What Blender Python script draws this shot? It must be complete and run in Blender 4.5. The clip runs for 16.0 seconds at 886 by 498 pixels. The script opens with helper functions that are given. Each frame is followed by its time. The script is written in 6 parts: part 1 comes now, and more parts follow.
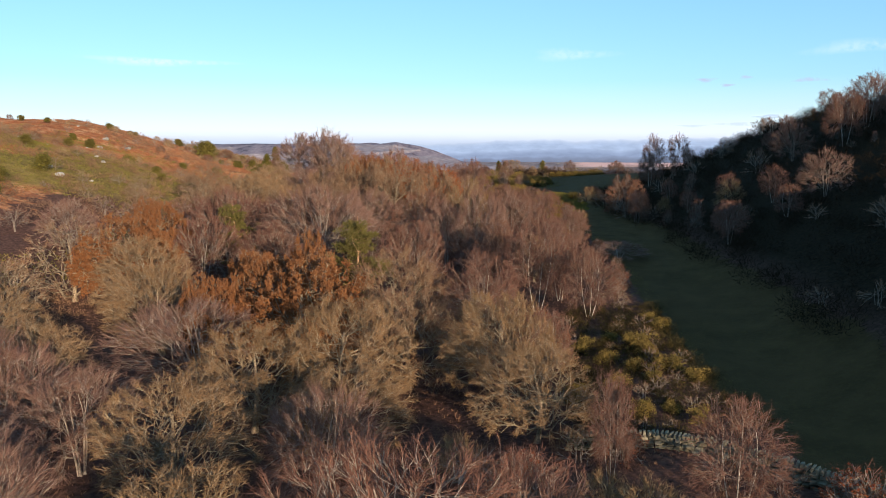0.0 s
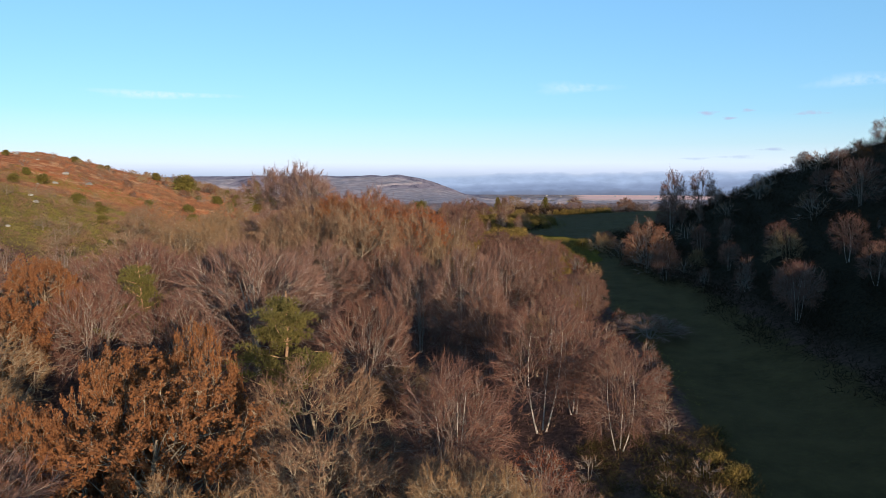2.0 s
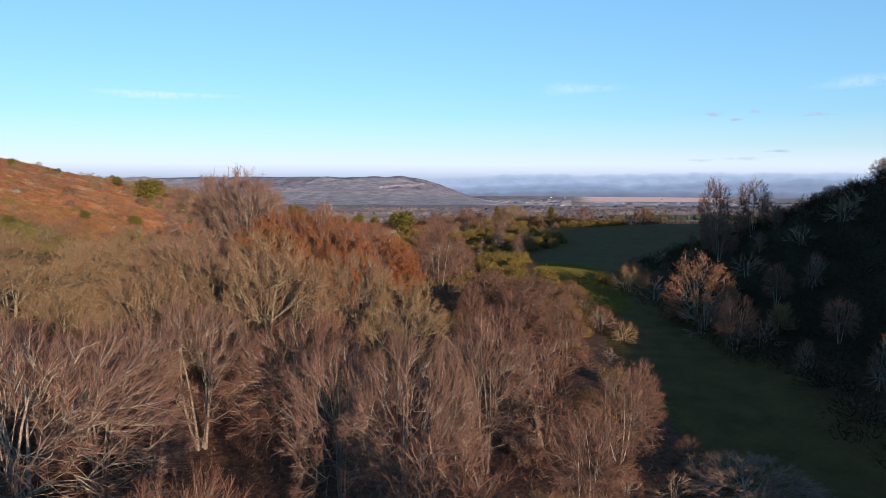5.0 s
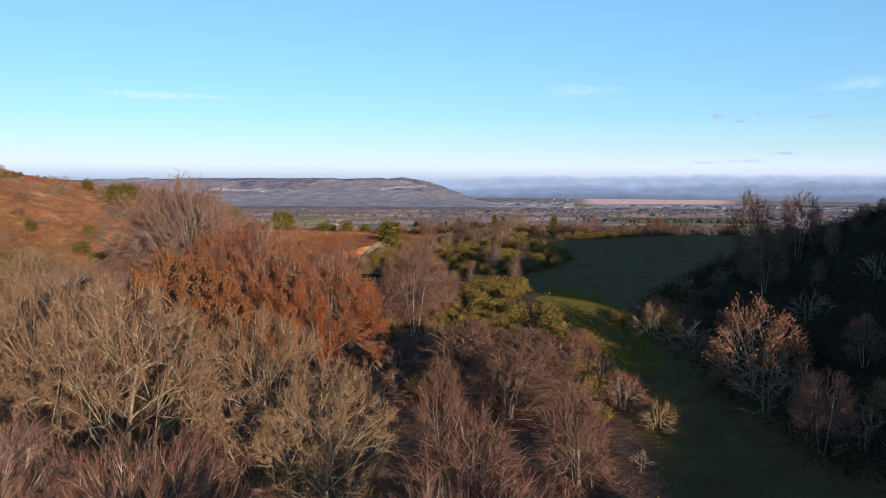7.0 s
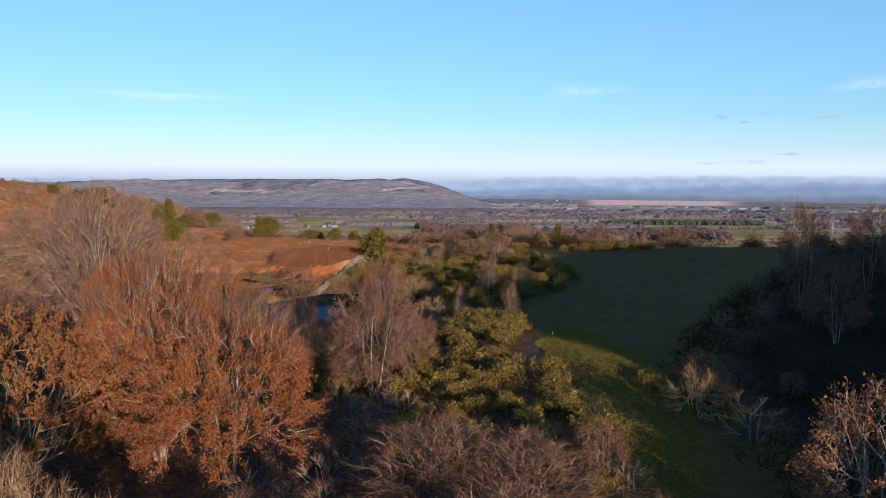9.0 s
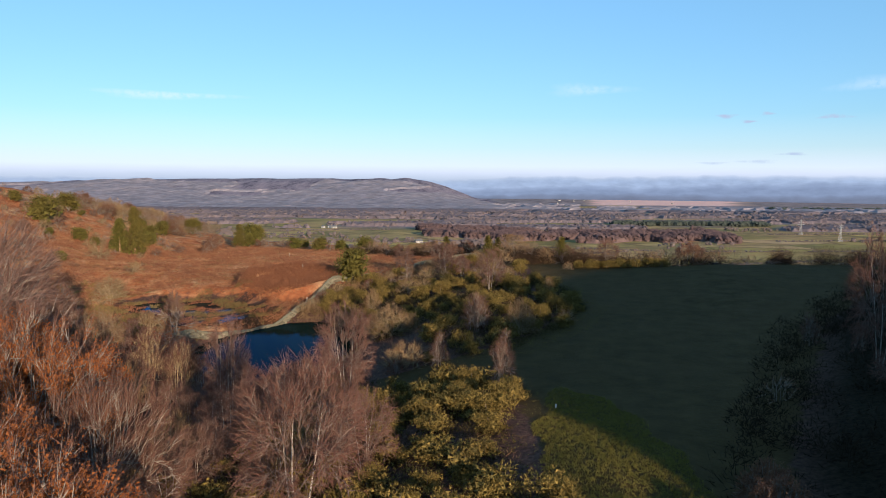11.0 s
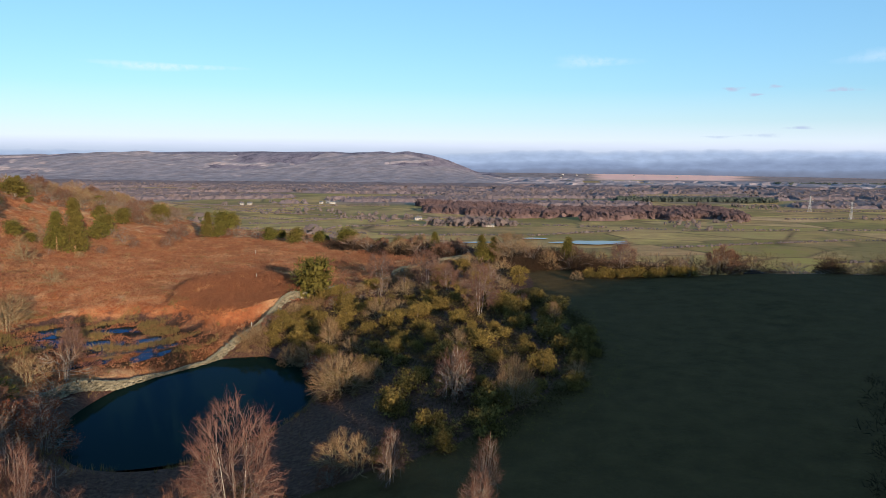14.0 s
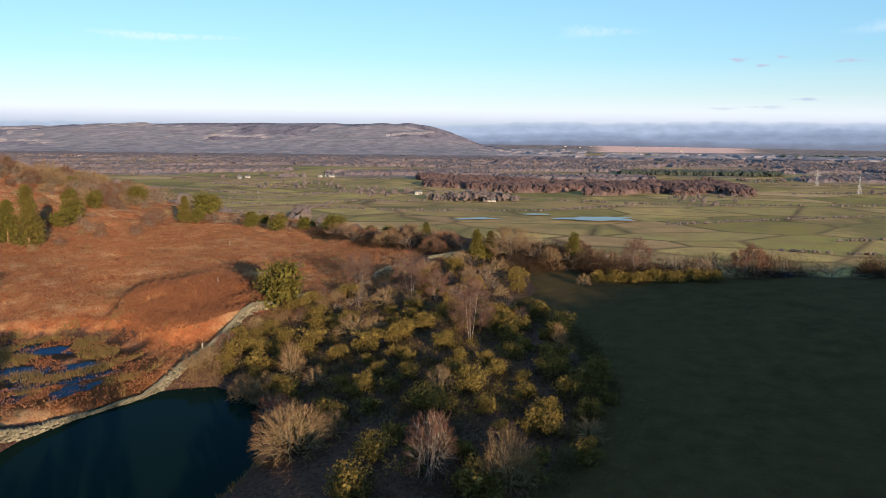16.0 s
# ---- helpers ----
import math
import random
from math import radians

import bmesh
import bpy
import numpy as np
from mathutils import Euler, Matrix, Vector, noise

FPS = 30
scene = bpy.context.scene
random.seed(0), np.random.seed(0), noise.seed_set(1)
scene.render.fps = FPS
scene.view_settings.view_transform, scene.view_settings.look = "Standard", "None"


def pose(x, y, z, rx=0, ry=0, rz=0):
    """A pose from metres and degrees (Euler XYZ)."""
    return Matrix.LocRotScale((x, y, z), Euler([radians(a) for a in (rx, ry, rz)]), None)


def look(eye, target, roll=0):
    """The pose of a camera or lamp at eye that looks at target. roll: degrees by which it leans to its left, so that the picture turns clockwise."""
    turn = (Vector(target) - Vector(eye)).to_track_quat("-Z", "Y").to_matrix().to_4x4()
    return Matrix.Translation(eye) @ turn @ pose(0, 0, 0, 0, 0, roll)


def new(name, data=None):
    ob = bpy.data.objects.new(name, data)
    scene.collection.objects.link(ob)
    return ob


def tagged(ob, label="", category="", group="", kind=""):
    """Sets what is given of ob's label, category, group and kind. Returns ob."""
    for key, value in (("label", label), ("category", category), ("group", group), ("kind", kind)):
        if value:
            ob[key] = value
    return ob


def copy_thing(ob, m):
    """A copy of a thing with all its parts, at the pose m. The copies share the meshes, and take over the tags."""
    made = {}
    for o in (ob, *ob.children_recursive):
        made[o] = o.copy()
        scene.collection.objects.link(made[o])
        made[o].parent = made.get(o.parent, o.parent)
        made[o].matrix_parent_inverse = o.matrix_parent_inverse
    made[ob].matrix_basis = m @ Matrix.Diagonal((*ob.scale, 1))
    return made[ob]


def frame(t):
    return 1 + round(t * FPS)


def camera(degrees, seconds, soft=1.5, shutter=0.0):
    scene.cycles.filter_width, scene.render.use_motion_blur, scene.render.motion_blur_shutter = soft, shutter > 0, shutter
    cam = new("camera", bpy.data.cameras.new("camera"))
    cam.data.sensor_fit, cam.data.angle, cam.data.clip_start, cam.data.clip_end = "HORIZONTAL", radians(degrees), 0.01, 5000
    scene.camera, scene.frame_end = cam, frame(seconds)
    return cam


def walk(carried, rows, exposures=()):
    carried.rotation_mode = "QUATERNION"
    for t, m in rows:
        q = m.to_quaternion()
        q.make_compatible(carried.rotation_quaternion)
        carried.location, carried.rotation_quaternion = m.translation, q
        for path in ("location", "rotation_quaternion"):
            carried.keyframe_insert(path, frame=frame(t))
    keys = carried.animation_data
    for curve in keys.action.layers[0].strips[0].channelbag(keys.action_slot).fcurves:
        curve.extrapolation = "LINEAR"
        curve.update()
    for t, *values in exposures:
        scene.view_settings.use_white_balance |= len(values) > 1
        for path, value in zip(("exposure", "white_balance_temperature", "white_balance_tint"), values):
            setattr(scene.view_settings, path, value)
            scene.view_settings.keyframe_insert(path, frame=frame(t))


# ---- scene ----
cam = camera(61.2, 16.0, soft=0.6)
METRES, EYE, TILT, LEAN, TURN = 190.0, 12.5, -7.76, 0.0, 0.0
ROWS = [
    (0.0, 0.0, 0.0, 0.0, 0.0, 0.0, -0.0),
    (0.5, 0.0047, 0.0377, 0.0071, 0.02, 1.24, 0.03),
    (1.0, 0.0093, 0.0747, 0.0139, 0.08, 2.38, -0.01),
    (1.5, 0.0136, 0.1101, 0.02, 0.15, 2.42, -0.04),
    (2.0, 0.018, 0.1451, 0.0265, 0.19, 2.43, -0.09),
    (2.5, 0.022, 0.18, 0.0333, 0.23, 2.47, -0.11),
    (3.0, 0.0261, 0.2147, 0.04, 0.27, 2.46, -0.15),
    (3.5, 0.0303, 0.2486, 0.0466, 0.35, 2.47, -0.16),
    (4.0, 0.0338, 0.282, 0.0527, 0.37, 2.44, -0.16),
    (6.5, 0.054, 0.4411, 0.0827, 0.62, 2.62, -0.43),
    (7.0, 0.058, 0.4725, 0.0894, 0.66, 2.61, -0.42),
    (7.5, 0.0618, 0.5045, 0.0961, 0.7, 2.63, -0.46),
    (8.0, 0.0659, 0.5365, 0.1022, 0.76, 2.63, -0.43),
    (8.5, 0.0699, 0.5672, 0.1075, 0.83, 2.65, -0.49),
    (9.0, 0.0738, 0.597, 0.113, 0.88, 2.66, -0.46),
    (9.5, 0.0775, 0.6265, 0.1192, 0.92, 2.66, -0.5),
    (10.0, 0.0812, 0.656, 0.1264, 0.98, 2.67, -0.5),
    (12.5, 0.0976, 0.7943, 0.1626, 1.15, 1.93, -0.62),
    (13.0, 0.1, 0.8207, 0.1692, 1.17, 1.48, -0.63),
    (13.5, 0.1026, 0.8463, 0.1763, 1.21, 1.01, -0.64),
    (14.0, 0.1051, 0.872, 0.183, 1.23, 0.55, -0.68),
    (14.5, 0.1077, 0.897, 0.1901, 1.27, 0.0, -0.7),
    (15.0, 0.1102, 0.9214, 0.1969, 1.32, -0.53, -0.74),
    (15.5, 0.1126, 0.9459, 0.2036, 1.34, -1.07, -0.72),
    (16.0, 0.115, 0.9701, 0.2103, 1.38, -1.61, -0.76),
]
EXPOSURES = [(0.0, 0.98, 5950, 13), (1.0, 0.80, 5750, 13), (12.5, 0.77, 5760, 13), (14.5, 0.80, 5950, 13), (16.0, 0.86, 6200, 13)]
walk(cam, [(t, pose(0, 0, EYE, TILT, LEAN, TURN) @ pose(METRES * x, METRES * y, METRES * z, 90 + pitch, roll, yaw)) for t, x, y, z, yaw, pitch, roll in ROWS], EXPOSURES)

# ---- light ----
SUN_AZIMUTH, SUN_HEIGHT = 154.5, 9.6
world = bpy.data.worlds.new("world")
scene.world = world
world.use_nodes = True
wn = world.node_tree
sky = wn.nodes.new("ShaderNodeTexSky")
sky.sky_type = "NISHITA"
sky.sun_disc = False
sky.sun_elevation, sky.sun_rotation = radians(SUN_HEIGHT), radians(SUN_AZIMUTH)
sky.altitude, sky.air_density, sky.dust_density, sky.ozone_density = 100, 1.0, 0.15, 3.0
veil = wn.nodes.new("ShaderNodeMix")  # thin high cirrus over the whole sky
veil.data_type = "RGBA"
veil.inputs[0].default_value = 0.36
veil.inputs[7].default_value = (1.85, 4.04, 5.42, 1)
wn.links.new(sky.outputs[0], veil.inputs[6])
wn.links.new(veil.outputs[2], wn.nodes["Background"].inputs[0])
wn.nodes["Background"].inputs[1].default_value = 0.104
sun = new("sun", bpy.data.lights.new("sun", "SUN"))
sun.data.energy, sun.data.angle, sun.data.color = 5.0, radians(0.6), (1.0, 0.735, 0.455)
sun.matrix_world = look((0, 0, 300), (-math.sin(radians(SUN_AZIMUTH)), -math.cos(radians(SUN_AZIMUTH)), 300 - math.tan(radians(SUN_HEIGHT))))

# ---- lie of the land ----
def step(v):
    v = np.clip(v, 0.0, 1.0)
    return v * v * (3 - 2 * v)


def rough(x, y, size, seed=0.0):
    """Smooth waves of mixed direction, about -1 to 1."""
    x, y = np.asarray(x, float) / size + seed, np.asarray(y, float) / size - 0.7 * seed
    return (np.sin(x * 1.9 + 1.3 * np.sin(y * 1.1 + seed)) + np.sin(y * 2.3 + 1.7 * np.sin(x * 0.9 - seed)) + np.sin((x + y) * 1.4 + seed * 3) + np.sin((x - 0.6 * y) * 3.1 + 1.1)) / 4


PLAIN, WATER, MARSH = -78.0, -6.2, -4.7
POND = (-11.5, 258.5)


def pond_shape(x, y):
    """Under 1 inside the pond."""
    c, s = math.cos(radians(66)), math.sin(radians(66))
    u, v = (x - POND[0]) * c + (y - POND[1]) * s, -(x - POND[0]) * s + (y - POND[1]) * c
    u, v = u / 18.5, v / 13.2
    return u ** 2 + v ** 2 - 0.5 * u * v


def height(x, y):
    x, y = np.asarray(x, float), np.asarray(y, float)
    z = np.interp(y, [-200, 0, 30, 80, 140, 200, 230, 300, 340, 420], [-9, -9.5, -9, -6, -2.2, 0, -0.6, -0.4, 0, -2])
    # the wood and the pond lie lower than the pasture
    left = step((22 - x) / 26)
    z = z + left * np.interp(y, [0, 60, 100, 130, 160, 200, 225, 280, 310, 360, 430], [0, -2.8, -4.4, -3.2, -1.6, -3.2, -5, -4.2, -1.2, -2.5, -4])
    z = z - 2.6 * step((1.5 - pond_shape(x, y)) / 0.8)
    # heathy hill beyond the wood
    foot = np.interp(y, [0, 100, 200, 240, 300, 400], [36, 36, 28, 40, 58, 72])
    z = z + np.interp(y, [-100, 260, 340, 420, 520], [22.3, 23, 26.5, 26, 15]) * step((-x - foot) / 115) * (1 + 0.10 * rough(x, y, 30, 2.0))
    z = z + 6.5 * np.exp(-(((x + 40) / 15) ** 2) - ((y - 219) / 17) ** 2)
    # steep hill that shades the pasture
    foot = np.interp(y, [-100, 0, 60, 140, 190, 230, 270, 330], [22, 23, 28, 36, 41, 54, 80, 125])
    rise = np.clip(x - foot, 0, None)
    # higher behind the camera's start, unseen, to cast the pasture's shade
    z = z + np.interp(y, [-100, -30, 10, 60, 105, 180, 240, 300, 360], [25, 33, 37, 34, 30, 28, 19, 8, 2]) * (1 - np.exp(-((rise / 40) ** 1.6))) * (1 + 0.05 * rough(x, y, 16, 5.0))
    # knolls and saddles along its top, out of view, shaped to steer its shadow
    z = z + 6.2 * np.exp(-(((x - 81) / 11) ** 2) - ((y - 118) / 15) ** 2) - 9 * np.exp(-(((x - 80) / 14) ** 2) - ((y - 76) / 16) ** 2) - 7 * np.exp(-(((x - 98) / 16) ** 2) - ((y - 34) / 20) ** 2) - 9 * np.exp(-(((x - 68) / 18) ** 2) - ((y + 16) / 26) ** 2)
    # turfy bank at the corner of the pasture
    z = z + 1.6 * np.exp(-(((x - 28) / 6) ** 2) - ((y - 188) / 9) ** 2)
    # the pasture swells towards its far brow
    z = z + 2.2 * step((x - 38) / 45) * np.exp(-(((y - 300) / 45) ** 2))
    z = z - 0.009 * np.clip(y - 313, 0, 40) ** 2 * step((x - 44) / 26)
    z = z + 0.35 * rough(x, y, 14, 1.0) * (1 - 0.6 * step((x - 24) / 10)) + 0.12 * rough(x, y, 4.5, 3.0)
    # bracken bank by the wall, and the marsh below it
    z = z + (1.9 + 0.5 * rough(x, y, 2.6, 3.0)) * step((1.15 - ((x + 20) / 12) ** 2 - ((y - 304) / 13) ** 2) / 0.3)
    z = z + (0.42 * rough(x, y, 3.6, 7.0) + 0.55 * rough(x, y, 8.5, 4.4)) * step((-x - 2) / 8) * step((y - 270) / 12) * step((470 - y) / 20)
    wet = step((1.4 - ((x + 37) / 15) ** 2 - ((y - 285) / 11) ** 2) / 0.6)
    z = z * (1 - wet) + (MARSH + 0.02 * rough(x, y, 3.2, 9.0)) * wet
    # the edge of the high ground, and the plain below
    edge = np.interp(x, [-600, -150, -60, -20, 20, 60, 120, 300], [560, 500, 455, 425, 372, 338, 325, 300])
    fall = step((y - edge) / 330) 
    drop = np.clip(y - edge, 0, None)
    z = z - 0.0022 * np.minimum(drop, 60) ** 2 * (1 - fall)
    back = step((-y - 150) / 500)
    side = step((np.abs(x) - 420) / 600)
    far = np.maximum(fall, 0)
    z = z * (1 - far) + (PLAIN + 0.7 * rough(x, y, 160, 4.0)) * far
    z = z * (1 - 0.9 * side * far) + PLAIN * 0.9 * side * far
    # limestone ridge across the plain
    crest = np.interp(x, [-3500, -2200, -1500, -900, -420, -250, -130, -40, 60, 160], [50, 74, 101, 104, 107, 106, 90, 62, 26, 0])
    climb = step((y - 2800 - 0.12 * x) / 1400) ** 1.2
    z = z + (crest + 8 * rough(x, y, 210, 2.0)) * climb * (1 + 0.09 * rough(x, y, 90, 6.0)) * step((170 - x) / 120)
    return np.where(pond_shape(x, y) < 0.9, np.minimum(z, WATER - 0.35), z)
# ---- end of the lie ----

# ---- materials ----
def material(name, rough_value=0.9):
    m = bpy.data.materials.new(name)
    m.use_nodes = True
    b = m.node_tree.nodes["Principled BSDF"]
    b.inputs["Roughness"].default_value = rough_value
    b.inputs["Specular IOR Level"].default_value = 0.04
    return m, m.node_tree, b


def node(tree, kind, **values):
    n = tree.nodes.new(kind)
    for key, value in values.items():
        n.inputs[key.replace("_", " ")].default_value = value
    return n


def rgb(c):
    return (c[0], c[1], c[2], 1.0)


def ramp(tree, source, stops):
    n = tree.nodes.new("ShaderNodeValToRGB")
    tree.links.new(source, n.inputs[0])
    while len(n.color_ramp.elements) < len(stops):
        n.color_ramp.elements.new(0.5)
    for e, (at, c) in zip(n.color_ramp.elements, stops):
        e.position, e.color = at, rgb(c)
    return n.outputs[0]


def mixed(tree, factor, a, b, blend="MIX"):
    n = tree.nodes.new("ShaderNodeMix")
    n.data_type, n.blend_type = "RGBA", blend
    for source, i in ((factor, 0), (a, 6), (b, 7)):
        if isinstance(source, (int, float)):
            n.inputs[i].default_value = source
        elif isinstance(source, tuple):
            n.inputs[i].default_value = rgb(source)
        else:
            tree.links.new(source, n.inputs[i])
    return n.outputs[2]


def noise_out(tree, scale, detail=4.0, rough_value=0.6, kind="ShaderNodeTexNoise", where=None):
    n = tree.nodes.new(kind)
    n.inputs["Scale"].default_value = scale
    if kind == "ShaderNodeTexNoise":
        n.inputs["Detail"].default_value, n.inputs["Roughness"].default_value = detail, rough_value
    if where is None:
        where = tree.nodes.new("ShaderNodeTexCoord").outputs["Object"]
    tree.links.new(where, n.inputs["Vector"])
    return n.outputs[0]


def maths(tree, kind, a, b=0.0):
    n = tree.nodes.new("ShaderNodeMath")
    n.operation = kind
    for source, i in ((a, 0), (b, 1)):
        if isinstance(source, (int, float)):
            n.inputs[i].default_value = source
        else:
            tree.links.new(source, n.inputs[i])
    return n.outputs[0]


def bumped(tree, b, source, strength, distance):
    n = tree.nodes.new("ShaderNodeBump")
    n.inputs["Strength"].default_value, n.inputs["Distance"].default_value = strength, distance
    tree.links.new(source, n.inputs["Height"])
    tree.links.new(n.outputs[0], b.inputs["Normal"])


def plant_stuff(name, dark, light, other, spread=0.5, through_light=0.0, rough_value=0.85):
    """Twigs or leaves: each piece its own shade between dark and light, each plant a little towards the other colour."""
    dark, light, other = (tuple(0.56 * v for v in c) for c in (dark, light, other))
    m, tree, b = material(name, rough_value)
    piece = tree.nodes.new("ShaderNodeNewGeometry").outputs["Random Per Island"]
    each = tree.nodes.new("ShaderNodeObjectInfo").outputs["Random"]
    c = ramp(tree, piece, [(0.0, dark), (1.0, light)])
    patch = noise_out(tree, 0.9, 2.0)
    c = mixed(tree, maths(tree, "MULTIPLY", patch, 0.5), c, other)
    c = mixed(tree, maths(tree, "MULTIPLY", each, spread), c, other)
    tree.links.new(c, b.inputs["Base Color"])
    if through_light:
        t = node(tree, "ShaderNodeBsdfTranslucent")
        tree.links.new(c, t.inputs[0])
        mix = node(tree, "ShaderNodeMixShader", Fac=through_light)
        tree.links.new(b.outputs[0], mix.inputs[1])
        tree.links.new(t.outputs[0], mix.inputs[2])
        tree.links.new(mix.outputs[0], tree.nodes["Material Output"].inputs[0])
    return m


def bark(name, dark, light, scale=6.0, bands=False):
    dark, light = (tuple(0.95 * v for v in c) for c in (dark, light))
    m, tree, b = material(name, 0.85)
    n = noise_out(tree, scale, 5.0)
    c = ramp(tree, n, [(0.35, dark), (0.62, light)])
    if bands:
        w = noise_out(tree, 3.0, 3.0)
        c = mixed(tree, ramp(tree, w, [(0.56, (0, 0, 0)), (0.64, (1, 1, 1))]), c, (0.06, 0.05, 0.045))
    tree.links.new(c, b.inputs["Base Color"])
    bumped(tree, b, n, 0.6, 0.03)
    return m


MAT = {
    "oak_bark": bark("oak_bark", (0.11, 0.085, 0.06), (0.29, 0.235, 0.165)),
    "grey_bark": bark("grey_bark", (0.11, 0.09, 0.078), (0.30, 0.255, 0.215)),
    "birch_bark": bark("birch_bark", (0.17, 0.148, 0.126), (0.43, 0.39, 0.345), 7.0, True),
    "birch_limb": bark("birch_limb", (0.10, 0.07, 0.06), (0.22, 0.165, 0.14)),
    "tan_bark": bark("tan_bark", (0.17, 0.125, 0.07), (0.36, 0.275, 0.165)),
    "pine_bark": bark("pine_bark", (0.16, 0.10, 0.06), (0.42, 0.27, 0.16)),
    "oak_twigs": plant_stuff("oak_twigs", (0.16, 0.095, 0.062), (0.43, 0.275, 0.176), (0.31, 0.175, 0.10), 0.5),
    "tan_twigs": plant_stuff("tan_twigs", (0.20, 0.124, 0.071), (0.44, 0.29, 0.167), (0.32, 0.197, 0.097), 0.5),
    "beech_twigs": plant_stuff("beech_twigs", (0.17, 0.10, 0.082), (0.39, 0.245, 0.195), (0.26, 0.14, 0.108), 0.5),
    "birch_twigs": plant_stuff("birch_twigs", (0.155, 0.07, 0.053), (0.34, 0.175, 0.132), (0.21, 0.115, 0.08), 0.6),
    "rust_leaves": plant_stuff("rust_leaves", (0.28, 0.085, 0.028), (0.62, 0.23, 0.08), (0.46, 0.165, 0.055), 0.5, 0.3),
    "gold_leaves": plant_stuff("gold_leaves", (0.20, 0.08, 0.033), (0.46, 0.215, 0.09), (0.33, 0.145, 0.062), 0.5, 0.25),
    "dull_leaves": plant_stuff("dull_leaves", (0.19, 0.088, 0.05), (0.42, 0.215, 0.125), (0.30, 0.15, 0.09), 0.5, 0.2),
    "red_leaves": plant_stuff("red_leaves", (0.22, 0.05, 0.018), (0.42, 0.13, 0.05), (0.26, 0.09, 0.05), 0.5, 0.3),
    "gorse_green": plant_stuff("gorse_green", (0.03, 0.03, 0.009), (0.60, 0.44, 0.125), (0.24, 0.17, 0.055), 0.45, 0.12),
    "holly_green": plant_stuff("holly_green", (0.035, 0.05, 0.012), (0.29, 0.285, 0.06), (0.22, 0.16, 0.05), 0.5, 0.15, 0.6),
    "pine_green": plant_stuff("pine_green", (0.075, 0.09, 0.025), (0.31, 0.28, 0.085), (0.25, 0.20, 0.07), 0.4, 0.2),
    "bracken": plant_stuff("bracken", (0.27, 0.112, 0.057), (0.60, 0.275, 0.145), (0.58, 0.34, 0.185), 0.3, 0.2),
    "bracken_red": plant_stuff("bracken_red", (0.22, 0.085, 0.046), (0.55, 0.24, 0.125), (0.42, 0.195, 0.105), 0.3, 0.2),
    # scrub of the steep hill, with the hill's shade put into its colour
    "shaded_scrub": plant_stuff("shaded_scrub", (0.014, 0.013, 0.008), (0.062, 0.044, 0.027), (0.04, 0.026, 0.016), 0.3),
    # gorse darkened in colour, painting the shaded gaps between lit bushes
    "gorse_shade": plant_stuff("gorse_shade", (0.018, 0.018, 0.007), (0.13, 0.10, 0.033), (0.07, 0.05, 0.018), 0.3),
    # thorn under the brow, darkened in its colour to stand for shade
    "shaded_brow_scrub": plant_stuff("shaded_brow_scrub", (0.03, 0.022, 0.016), (0.13, 0.085, 0.055), (0.085, 0.05, 0.03), 0.3),
    "reed": plant_stuff("reed", (0.20, 0.14, 0.055), (0.44, 0.33, 0.14), (0.30, 0.20, 0.07), 0.3, 0.2),
    "turf_blades": plant_stuff("turf_blades", (0.14, 0.14, 0.03), (0.40, 0.32, 0.08), (0.30, 0.25, 0.06), 0.3, 0.2),
}


